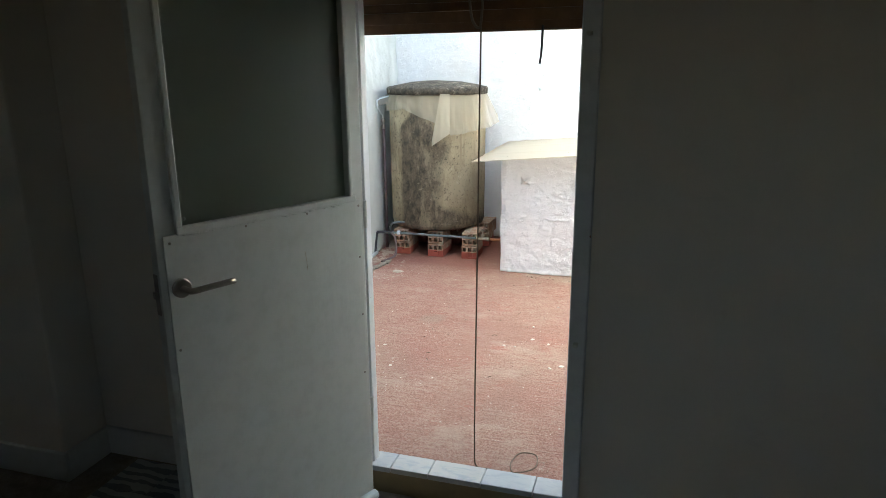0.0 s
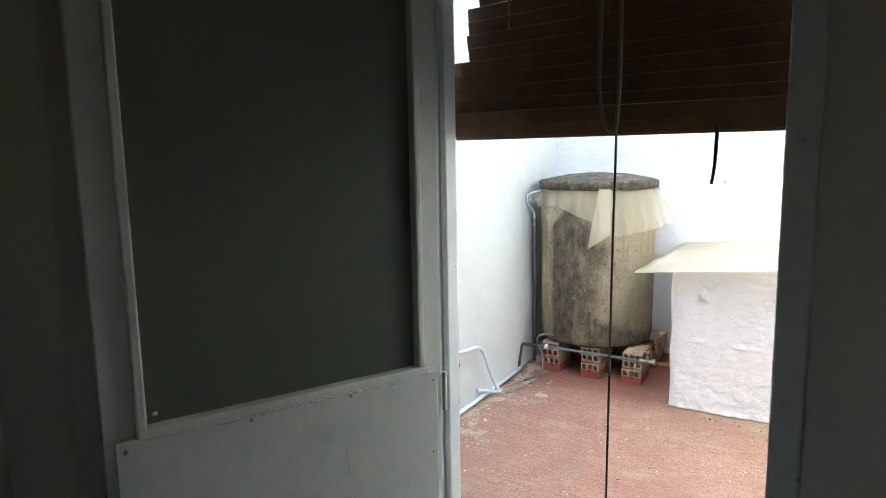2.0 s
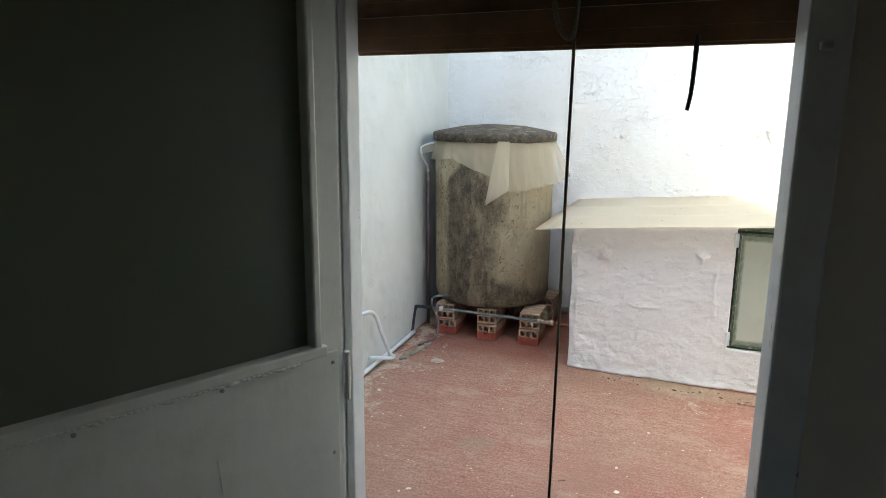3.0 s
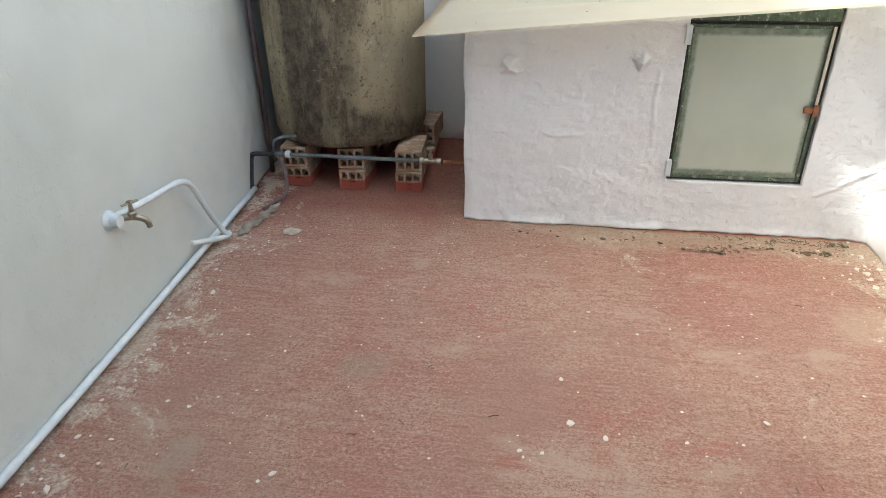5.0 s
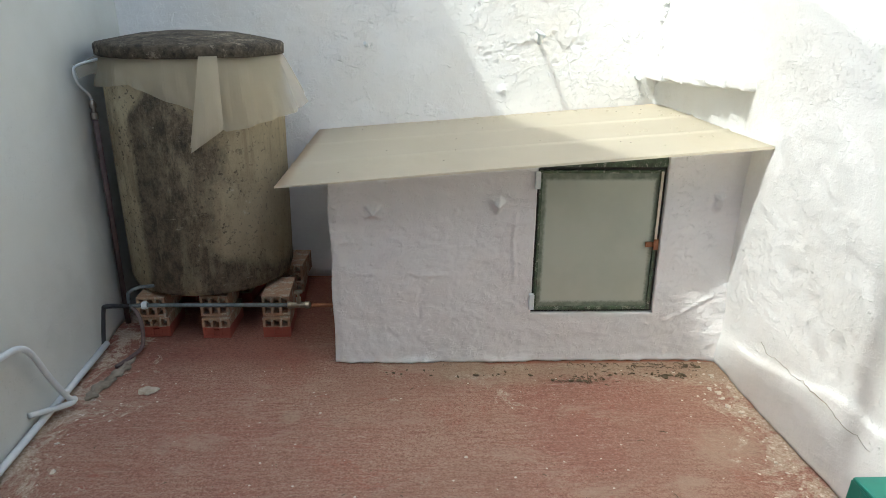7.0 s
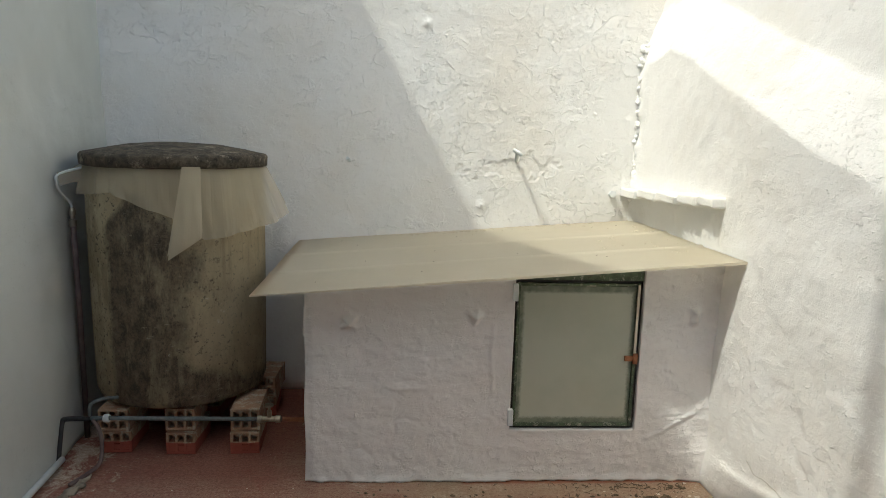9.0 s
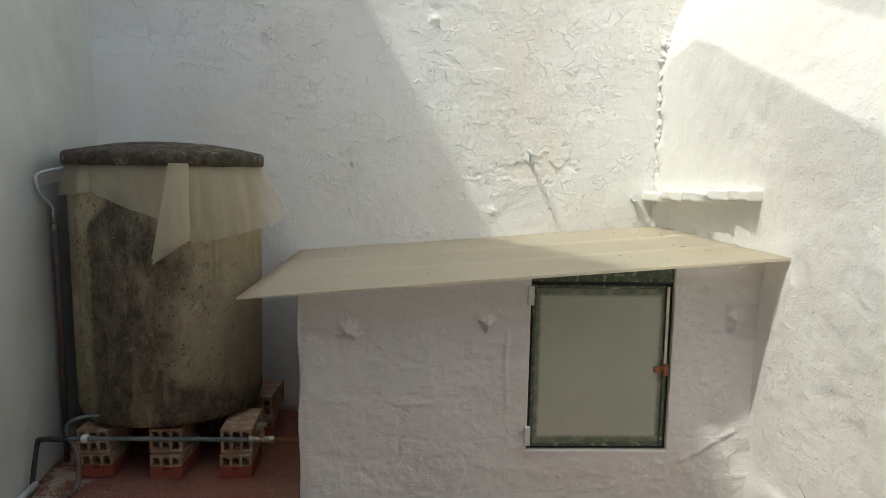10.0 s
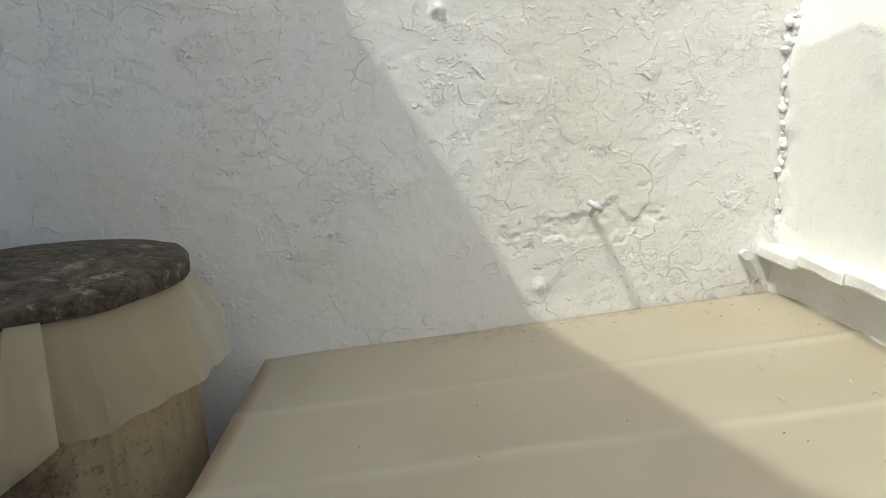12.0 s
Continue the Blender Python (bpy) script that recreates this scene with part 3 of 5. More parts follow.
def north_face(u, v):
    line = np.interp(u, *LEDGE) + 0.012 * vnoise(u, v * 0, 6, 31) + 0.006 * vnoise(u, v * 0, 22, 32)
    swell = 0.50 - 0.18 * smoothstep(-0.7, -0.1, u)
    y = 5.83 - lumps(u, v, 21, 1.0) * swell + (0.008 + 0.010 * smoothstep(-1.2, 0.0, u)) * smoothstep(line - 0.025, line + 0.06, v) - 0.02 * smoothstep(1.0, 0.5, v)
    # patch of lost plaster round the hook
    d = np.hypot((u + 0.13) / 0.25, (v - 1.255 - 0.10 * (u + 0.12)) / 0.062)
    y = y + 0.0042 * smoothstep(1.0, 0.78, d + 0.55 * fractal(u, v, 17.0, 25, 4, 0.7)) * (1 + 0.3 * fractal(u, v, 40.0, 26, 2))
    # edges of flaking coats, and the brushed relief of many layers
    where = smoothstep(-1.3, -0.3, u) * smoothstep(1.12, 1.24, v - 0.07 * u) * (0.5 + 0.5 * smoothstep(-0.2, 0.3, fractal(u, v, 1.8, 90, 3)))
    y = y + 0.0018 * where * smoothstep(0.10, 0.15, fractal(u, v, 6.0, 27, 5))
    y = y + 0.0016 * where * smoothstep(0.22, 0.28, fractal(u, v, 10.0, 53, 4))
    y = y - 0.0012 * where * smoothstep(0.07, 0.0, np.abs(fractal(u, v, 4.2, 71, 5, 0.6))) * smoothstep(0.0, 0.3, fractal(u, v, 3.0, 77, 3))
    y = y + 0.0007 * fractal(u, v, 22.0, 61, 3)
    # knob of plaster
    y = y - 0.02 * np.exp(-((u + 0.572) ** 2 + (v - 1.985) ** 2) / 0.02 ** 2) - 0.012 * np.exp(-((u + 0.26) ** 2 + (v - 1.045) ** 2) / 0.022 ** 2)
    return u, y, v


slab("wall_north", steps((-2.3, -1.2, 0.012), (-1.2, 0.66, 0.006), (0.66, 1.0, 0.05)), steps((0, 0.86, 0.05), (0.86, 2.1, 0.006), (2.1, 2.6, 0.010), (2.6, 3.8, 0.1)),
     north_face, lambda x, y, z: (x, 6.15, z), FLAKED, label="limewashed white plaster wall with flaking coats and a crooked ledge")


def east_face(u, v):
    crest = np.interp(u, [2.0, 3.6, 4.2, 4.65, 5.24, 5.5, 5.9], [1.05, 1.20, 1.375, 1.555, 1.785, 1.86, 1.80]) + 0.008 * vnoise(u, v * 0, 7, 45)
    depth = 0.058 * smoothstep(3.3, 4.5, u) + 0.022
    x = east_x(u) - lumps(u, v, 41, 0.6) + depth * np.clip((v - crest + 0.01) / 0.27, 0, 1) + 0.08 * np.clip((v - crest - 0.24) / 1.0, 0, 1) * smoothstep(3.6, 4.6, u) - 0.012 * smoothstep(0.25, 0.0, v)
    x = x - 0.010 * smoothstep(0.0, -0.03, v - 0.14 - 0.20 * (4.7 - u) + 0.03 * vnoise(u, u * 0, 5, 49)) * smoothstep(4.75, 4.5, u)
    x = x - 0.0022 * smoothstep(0.10, 0.18, fractal(u, v, 7.0, 83, 4)) * smoothstep(1.4, 0.9, v) - 0.0008 * fractal(u, v, 18.0, 87, 3)
    # bulge of plaster in the corner
    x = x - 0.02 * smoothstep(5.70, 5.83, u) * (1 + 0.8 * vnoise(u, v, 16, 47)) * smoothstep(2.1, 1.9, v)
    return x, u, v


slab("wall_east", steps((2.2, 3.4, 0.04), (3.4, 6.0, 0.011)), steps((0, 2.3, 0.011), (2.3, 3.6, 0.1)), east_face, lambda x, y, z: (1.15, y, z), ROUGH,
     label="lumpy limewashed white plaster wall with a sloping shoulder")

bead = bmesh.new()
bead_rng = random.Random(17)
for i in range(230):
    z = 0.93 + 1.0 * i / 229
    cx, cy, r = float(east_x(5.8)) + 0.002 + bead_rng.uniform(-0.022, 0.012), 5.832 + bead_rng.uniform(-0.022, 0.010), 0.005 + 0.012 * bead_rng.random() ** 1.5
    if z > 1.80:
        cx += 0.12 * (z - 1.80)
    got = bmesh.ops.create_icosphere(bead, subdivisions=2, radius=r, matrix=Matrix.Translation((cx, cy, z)) @ Matrix.Diagonal((1.0, 1.0, bead_rng.uniform(0.8, 1.7), 1)))["verts"]
    for v in got:
        v.co += (v.co - Vector((cx, cy, z))) * 0.7 * noise.noise(v.co * 70)
tagged(part("mortar_bead", bead, WHITE, None, smooth=True), "lumpy limewashed mortar filling the corner of two walls", "mortar", "", "stuff")

# ---- the house wall, its doorway and the dim room ----
bm = bmesh.new()
box(bm, (-2.5, 2.10, -0.2), (-1.02, 2.20, 3.3))
box(bm, (-0.215, 2.10, -0.2), (1.2, 2.20, 3.3))
box(bm, (-1.02, 2.10, 2.06), (-0.215, 2.20, 3.3))
tagged(part("wall_south", bm, INNER), "plain plastered house wall with a narrow doorway", "wall", "", "structure")
bm = bmesh.new()
box(bm, (-2.2, 2.203, 0.0), (-1.024, 2.216, 3.3))
box(bm, (-0.211, 2.203, 0.0), (0.9, 2.216, 3.3))
box(bm, (-1.024, 2.203, 2.064), (-0.211, 2.216, 3.3))
tagged(part("wall_house_front", bm, WHITE), "limewashed outer face of the house wall", "wall", "", "structure")
# unseen wall, added to keep the sun off the near yard floor
tagged(part("wall_sun_block", boxed((-2.75, -1.75, 2.83), (-2.1, 2.195, 5.92)), WHITE), "unseen plain white wall added above the house to block the sun", "wall", "", "structure")
tagged(part("wall_room_west", boxed((-2.75, -1.6, -0.2), (-2.6, 2.1, 2.7)), INNER), "plain dim plastered room wall", "wall", "", "structure")
# the opening in this wall is unseen, added to brighten the room
bm = bmesh.new()
box(bm, (-2.75, -1.75, -0.2), (-0.15, -1.6, 2.7))
box(bm, (0.42, -1.75, -0.2), (1.35, -1.6, 2.7))
box(bm, (-0.15, -1.75, -0.2), (0.42, -1.6, 1.5))
box(bm, (-0.15, -1.75, 1.92), (0.42, -1.6, 2.7))
tagged(part("wall_room_south", bm, INNER), "plain dim plastered room wall with an unseen opening added to let in light", "wall", "", "structure")
tagged(part("wall_room_east", boxed((1.2, -1.6, -0.2), (1.35, 2.2, 2.7)), INNER), "plain dim plastered room wall", "wall", "", "structure")
tagged(part("ceiling", boxed((-2.75, -1.75, 2.7), (1.35, 2.10, 2.82)), INNER), "plain white room ceiling", "ceiling", "", "structure")
tagged(part("pier", boxed((-2.6, 1.88, -0.1), (-2.16, 2.10, 2.7), 0.01), INNER), "plastered pier in the room's corner", "pier", "", "structure")
bm = bmesh.new()
box(bm, (-2.16, 2.082, -0.1), (-1.03, 2.10, 0.02), 0.004)
box(bm, (-2.16, 1.88, -0.1), (-2.142, 2.082, 0.02), 0.004)
box(bm, (-2.6, 1.862, -0.1), (-2.142, 1.88, 0.02), 0.004)
tagged(part("baseboard", bm, DOORPAINT), "painted baseboard round the pier", "baseboard", "", "structure")
room_floor = tagged(part("floor", boxed((-2.75, -1.75, -0.2), (1.35, 2.10, -0.108)), CEMENT), "patterned cement tile floor of the dim room", "floor", "", "structure")
# ---- door frame, threshold, door ----
frame_ob = thing("door_frame", "chipped grey-white painted wooden door frame", "door frame", (-0.62, 2.15, -0.1), kind="structure")
part("jamb", box(boxed((-1.02, 2.075, -0.1), (-0.985, 2.212, 2.06), 0.004), (-0.985, 2.135, -0.1), (-0.968, 2.18, 2.03), 0.003), JAMBPAINT, frame_ob)
part("jamb", boxed((-0.266, 2.045, -0.1), (-0.215, 2.212, 2.06), 0.004), JAMBPAINT, frame_ob)
part("head", boxed((-0.985, 2.075, 2.02), (-0.255, 2.212, 2.06), 0.004), JAMBPAINT, frame_ob)
for z in (0.62, 1.535):
    part("hinge_pin", boxed((-0.252, 2.024, z), (-0.236, 2.047, z + 0.012), 0.003), DOORPAINT, frame_ob)

threshold = thing("threshold", "veined grey and white marble doorsill over an ochre riser", "doorsill", (-0.62, 2.14, -0.1), kind="structure")
part("riser", boxed((-0.985, 2.118, -0.108), (-0.255, 2.20, 0.012), 0.003), OCHRE, threshold, "ochre painted riser")
x = -0.982
for w in (0.085, 0.145, 0.195, 0.185, 0.108):
    part("stone_slab", boxed((x, 2.108, 0.014), (x + w - 0.002, 2.208, 0.036), 0.003), MARBLE, threshold)
    x += w
part("kerb_strip", boxed((-0.985, 2.04, -0.106), (-0.255, 2.116, -0.070), 0.008), CEMENT, threshold)

DOOR_DIR = Vector((0.415, 0.910, 0)).normalized()
DOOR_M = Matrix(((DOOR_DIR.x, -DOOR_DIR.y, 0, -0.958), (DOOR_DIR.y, DOOR_DIR.x, 0, 2.022), (0, 0, 1, -0.003), (0, 0, 0, 1)))
# in the leaf's own axes: x along it (hinges at +0.045), -y towards the room, z up
door = new("door_1")
door.matrix_basis = DOOR_M
tagged(door, "open grey-white painted door with a dark glazed upper half", "door", "", "structure")


def door_part(name, bm, mat, label="", parent=door, smooth=False):
    ob = part(name, bm, mat, None, label, smooth)
    ob.parent = parent
    return ob


LEFT, RIGHT, LOW, HIGH = -0.655, 0.042, -0.075, 1.99
leaf = bmesh.new()
box(leaf, (LEFT, 0.004, LOW), (LEFT + 0.059, 0.038, HIGH), 0.003)
box(leaf, (RIGHT - 0.056, 0.004, LOW), (RIGHT, 0.038, HIGH), 0.003)
box(leaf, (LEFT + 0.059, 0.004, HIGH - 0.09), (RIGHT - 0.056, 0.038, HIGH), 0.003)
box(leaf, (LEFT + 0.059, 0.004, LOW), (RIGHT - 0.056, 0.038, 1.058), 0.003)
door_part("leaf", leaf, DOORPAINT)
door_part("panel", boxed((-0.638, -0.004, LOW + 0.02), (RIGHT - 0.016, 0.004, 1.05), 0.002), DOORPAINT, "thin board nailed over the lower half")
door_part("pane", boxed((LEFT + 0.061, 0.018, 1.062), (RIGHT - 0.058, 0.023, HIGH - 0.092)), PANE, "dark patterned glass pane")
for lo, hi in (((LEFT + 0.053, -0.008, 1.058), (LEFT + 0.071, 0.018, HIGH - 0.09)), ((RIGHT - 0.066, -0.008, 1.058), (RIGHT - 0.050, 0.018, HIGH - 0.09)),
               ((LEFT + 0.053, -0.010, 1.046), (RIGHT - 0.040, 0.018, 1.066)), ((LEFT + 0.071, -0.008, HIGH - 0.10), (RIGHT - 0.066, 0.018, HIGH - 0.085))):
    door_part("glazing_bead", boxed(lo, hi, 0.004), DOORPAINT)
panel = door_part("board_nail", lathe(bmesh.new(), [(0.0035, 0), (0.0035, 0.0015), (0.002, 0.0022)], 10, pose(RIGHT - 0.028, -0.004, 1.03, 90)), STEEL)
for x, z in ((RIGHT - 0.030, 0.86), (RIGHT - 0.027, 0.66), (RIGHT - 0.028, 0.45), (-0.40, 1.036), (-0.19, 1.037), (-0.622, 1.030), (-0.625, 0.74)):
    nail_head = new("board_nail", panel.data)
    nail_head.matrix_basis = Matrix.Translation((x - RIGHT + 0.028, 0, z - 1.03))
    nail_head.parent = door
scratch = bmesh.new()
tube(scratch, [(-0.205, -0.0042, 0.925), (-0.201, -0.0044, 0.89), (-0.199, -0.0042, 0.862)], 0.0008, 5)
door_part("scratch", scratch, CHIP, "pale scratch in the paint")
caulk = bmesh.new()
for i in range(60):
    f = i / 59
    got = bmesh.ops.create_icosphere(caulk, subdivisions=1, radius=0.0035 + 0.004 * abs(noise.noise((i * 0.9, 2, 1))), matrix=Matrix.Translation((LEFT + 0.075 + f * 0.53, -0.0065, 1.046 + 0.004 * noise.noise((i * 0.5, 0, 3)))) @ Matrix.Diagonal((2.4, 0.9, 1, 1)))
bmesh.ops.create_icosphere(caulk, subdivisions=2, radius=0.0045, matrix=Matrix.Translation((LEFT + 0.088, 0.014, 1.082)))
door_part("paint_lumps", caulk, DOORPAINT, "lumps of old paint along the bead", smooth=True)
drip = bmesh.new()
tube(drip, [(-0.62, -0.018, -0.03), (RIGHT - 0.01, -0.018, -0.03)], 0.017, 12)
door_part("drip_bar", drip, DOORPAINT, "rounded weather bar")
rose = door_part("rose", lathe(bmesh.new(), [(0.026, 0), (0.026, 0.007), (0.022, 0.010), (0.010, 0.011)], 28, pose(-0.604, -0.004, 0.908, 90)), STEEL, "round nickel rose", smooth=False)
lever = bmesh.new()
tube(lever, curve_points([(-0.604, -0.012, 0.908), (-0.604, -0.040, 0.908), (-0.594, -0.052, 0.907), (-0.55, -0.054, 0.908), (-0.478, -0.054, 0.908)], 5), 0.0085, 12)
door_part("lever", lever, STEEL, "brushed nickel lever", rose, True)
door_part("latch_plate", boxed((LEFT - 0.0015, 0.014, 0.84), (LEFT, 0.034, 0.95)), STEEL)
door_part("latch_bolt", boxed((LEFT - 0.010, 0.018, 0.885), (LEFT - 0.0015, 0.030, 0.905), 0.002), STEEL)
for z in (0.25, 0.95, 1.75):
    door_part("hinge", lathe(bmesh.new(), [(0.006, z), (0.006, z + 0.09)], 10, pose(RIGHT + 0.006, 0.002, 0)), DOORPAINT)

# ---- rolled slat blind over the doorway ----
blind = thing("slat_blind", "dark varnished wooden slat blind, rolled halfway up over the doorway", "blind", (-0.62, 2.30, 1.56))
rng = random.Random(4)
def slat(x0, x1, y, z, tilt, lean=0.0, h=0.0175, t=0.0045):
    part("slat", boxed((x0, -t, -h), (x1, t, h), 0.0015, pose(-0.62, y, z, lean, tilt, 0)), WOOD, blind)


# thick lower edge of the bundle
for y, z, lean in ((2.236, 1.583, 8), (2.226, 1.607, 14), (2.252, 1.578, -4), (2.270, 1.586, -14)):
    slat(-0.385 + rng.uniform(-0.005, 0.005), 0.40, y, z, -0.4, lean)
# closed slats in front of the roll
for i in range(8):
    z = 1.634 + 0.0315 * i
    slat((-0.385 if z < 1.755 else -0.345) + rng.uniform(-0.005, 0.005), 0.40, 2.232 + 0.002 * i, z + 0.010 * (i / 8), -0.3 - 0.45 * i, 10 - i)
# hanging slats with gaps
for i in range(10):
    slat(-0.325 + 0.02 * rng.random(), 0.40, 2.252 + 0.002 * i, 1.905 + 0.0400 * i, -4.2 + 0.25 * i, 4)
for i in range(12):
    a = math.radians(i * 30)
    slat(-0.35, 0.39, 2.335 - 0.062 * math.cos(a), 1.675 + 0.085 * math.sin(a), 0, math.degrees(-a))
part("roll_core", lathe(bmesh.new(), [(0.052, -0.34), (0.052, 0.38)], 24, pose(-0.62, 2.335, 1.675, 0, 90)), WOOD, blind)
for x in (-0.86, -0.63, -0.38):
    part("chain", tube(bmesh.new(), [(x, 2.240, 1.80), (x, 2.268, 2.35)], 0.003, 6), RUST, blind)
part("headrail", boxed((-0.99, 2.25, 2.32), (-0.24, 2.33, 2.38), 0.004), WOOD, blind)
part("blind_bracket", boxed((-0.99, 2.216, 2.33), (-0.96, 2.25, 2.37), 0.003), RUST, blind)
part("blind_bracket", boxed((-0.27, 2.216, 2.33), (-0.24, 2.25, 2.37), 0.003), RUST, blind)

cord = bmesh.new()
tube(cord, curve_points([(-0.604, 2.125, 2.03), (-0.604, 2.125, 1.80), (-0.606, 2.125, 1.66), (-0.597, 2.125, 1.59), (-0.577, 2.125, 1.567), (-0.569, 2.125, 1.60),
                         (-0.565, 2.125, 1.72), (-0.567, 2.125, 2.03)], 8), 0.0042, 8)
pull = tagged(part("pull_cord", cord, CORD, None, smooth=True), "dirty pale pull cord looped over the rolled blind", "cord")
cord = bmesh.new()
tube(cord, curve_points([(-0.571, 2.127, 1.570), (-0.574, 2.127, 1.30), (-0.577, 2.130, 1.0), (-0.584, 2.145, 0.7), (-0.594, 2.170, 0.35), (-0.602, 2.200, 0.12), (-0.600, 2.222, 0.03),
                         (-0.56, 2.250, 0.006), (-0.50, 2.246, 0.006), (-0.44, 2.262, 0.006), (-0.395, 2.31, 0.006), (-0.405, 2.39, 0.006),
                         (-0.465, 2.39, 0.006), (-0.487, 2.32, 0.007), (-0.478, 2.262, 0.012), (-0.458, 2.235, 0.008)], 8), 0.0026, 8)
tagged(part("hanging_cord", cord, CORD, None, smooth=True), "thin brown cord hanging in the doorway, looped on the floor", "cord")
cord = bmesh.new()
tube(cord, curve_points([(-0.400, 2.212, 1.575), (-0.401, 2.212, 1.53), (-0.403, 2.212, 1.49), (-0.407, 2.212, 1.462)], 5), lambda t: 0.004 - 0.001 * t, 8)
tagged(part("cord_end", cord, DARKCORD, None, smooth=True), "short dark cord end under the blind", "cord")

# ---- the low shed ----
def roof_z(x, y):
    return np.interp(x, [-1.238, 0.605], [0.826, 0.975]) + 0.008 * (y - 4.6)


shed = thing("shed", "low limewashed lean-to shed with a cream sheet roof", "shed", (-0.24, 5.3, 0))
WL, WR, WB = -0.232, 0.292, 0.226


shed_u = np.concatenate([steps((-1.068, WL, 0.006)), steps((WL, WR, 0.012))[1:], steps((WR, 0.63, 0.006))[1:]])


def shed_front(u, v):
    top = roof_z(u, 4.78) - 0.012
    z = np.where(v < 0.25, v / 0.25 * WB, WB + (v - 0.25) / 0.75 * (top - WB))
    y = 4.782 - lumps(u, z, 61, 0.55) + 0.010 * smoothstep(-1.03, -1.068, u) - 0.02 * smoothstep(0.50, 0.63, u)
    for bx, bz, br, bh in ((-0.888, 0.678, 0.017, 0.020), (-0.905, 0.690, 0.010, 0.012), (-0.870, 0.690, 0.010, 0.012), (-0.388, 0.706, 0.016, 0.020), (-0.372, 0.72, 0.010, 0.010), (0.514, 0.738, 0.020, 0.014), (0.512, 0.700, 0.016, 0.012), (-0.70, 0.42, 0.02, 0.006), (-0.66, 0.41, 0.012, 0.006)):
        y = y - bh * np.exp(-((u - bx) ** 2 + (z - bz) ** 2) / br ** 2)
    # knobs of plaster with ridges running out from them
    for bx, bz, size, spokes in ((-0.888, 0.678, 0.050, (95, 40, 140, 215, 320)), (-0.388, 0.706, 0.042, (150, 265, 20, 75)), (0.512, 0.716, 0.045, (80, 110, 275, 250))):
        for deg in spokes:
            a = math.radians(deg)
            along, off = (u - bx) * math.cos(a) + (z - bz) * math.sin(a), (z - bz) * math.cos(a) - (u - bx) * math.sin(a)
            y = y - 0.017 * np.exp(-(off / 0.0075) ** 2) * smoothstep(size, size * 0.4, along) * smoothstep(-0.004, 0.004, along)
    # long scar beside the window and a welt where the wall was mended
    y = y - 0.005 * np.exp(-((u + 0.315 + 0.012 * vnoise(z, z * 0, 9, 63)) / 0.007) ** 2) * smoothstep(0.36, 0.42, z) * smoothstep(0.72, 0.62, z)
    y = y - 0.006 * np.exp(-((z - 0.408 - 0.010 * vnoise(u, u * 0, 24, 64)) / 0.007) ** 2) * smoothstep(-0.76, -0.71, u) * smoothstep(-0.56, -0.62, u)
    y = y - 0.007 * np.exp(-((z - 0.245 - 0.5 * (u - 0.44) - 0.012 * vnoise(u, u * 0, 17, 65)) / 0.008) ** 2) * smoothstep(0.33, 0.36, u) * smoothstep(0.58, 0.52, u)
    # coats of wash with torn edges, coarser towards the foot
    y = y - 0.0022 * smoothstep(0.12, 0.20, fractal(u, z * 1.6, 8.0, 161, 4)) - 0.0016 * smoothstep(0.25, 0.33, fractal(u, z * 1.8, 15.0, 165, 4))
    y = y - 0.0014 * fractal(u, z, 26.0, 167, 3) * smoothstep(0.42, 0.10, z) - 0.006 * smoothstep(0.035, 0.0, z) * (1 + vnoise(u, u * 0, 28, 68))
    return u + 0.005 * vnoise(z, z * 0, 6, 66) * (u < -1.06), y, z


def shed_hole_uv(u, v):
    return WL < u < WR and v > 0.25


front = slab("front_wall", shed_u, np.concatenate([steps((0, 0.25, 0.009)), steps((0.25, 1.0, 0.0075))[1:]]), shed_front, lambda x, y, z: (x, 4.89, z), SHEDWHITE, hole=shed_hole_uv)
side = slab("side_wall", steps((4.89, 5.82, 0.03)), steps((0, 1, 0.03)), lambda u, v: (-1.066 - lumps(u, v, 71, 0.5), u, v * (0.826)), lambda x, y, z: (-0.97, y, z), ROUGH, flip=True)
for ob in (front, side):
    for key in ("label", "category", "kind"):
        if key in ob:
            del ob[key]
    ob.parent = shed
    ob.matrix_parent_inverse = shed.matrix_basis.inverted()


def sheet_top(u, v):
    z = roof_z(u, v)
    for y0 in (4.98, 5.38):
        z = z + 0.006 * np.exp(-((v - y0) / 0.018) ** 2)
    return u, v, z + 0.003 * vnoise(u, v, 2.0, 81)


roof = slab("roof_sheet", steps((-1.238, 0.612, 0.05)), steps((4.603, 5.825, 0.012)), sheet_top,
            lambda x, y, z: (x, y, float(roof_z(x, y)) - 0.007), SHEET)
for key in ("category", "kind"):
    del roof[key]
roof["label"] = "thin cream sheet with faint seams"
roof.parent, roof.matrix_parent_inverse = shed, shed.matrix_basis.inverted()

hatch = thing("window_1", "green-framed frosted glass hatch window with a rusty catch, closed", "window", (0.03, 4.80, 0.226), kind="structure")
FL, FR, FB, FT = WL + 0.010, WR - 0.012, 0.238, 0.846
RIM = 0.013
for lo, hi in (((FL, 4.790, FB), (FL + RIM, 4.822, FT)), ((FR - RIM, 4.790, FB), (FR, 4.822, FT)),
               ((FL + RIM, 4.790, FB), (FR - RIM, 4.822, FB + RIM)), ((FL + RIM, 4.790, FT - RIM), (FR - RIM, 4.822, FT))):
    part("frame_bar", boxed(lo, hi, 0.003), GREENPAINT, hatch)
part("pane", boxed((FL + RIM + 0.001, 4.799, FB + RIM + 0.001), (FR - RIM - 0.001, 4.804, FT - RIM - 0.001)), FROST, hatch, "frosted glass pane")
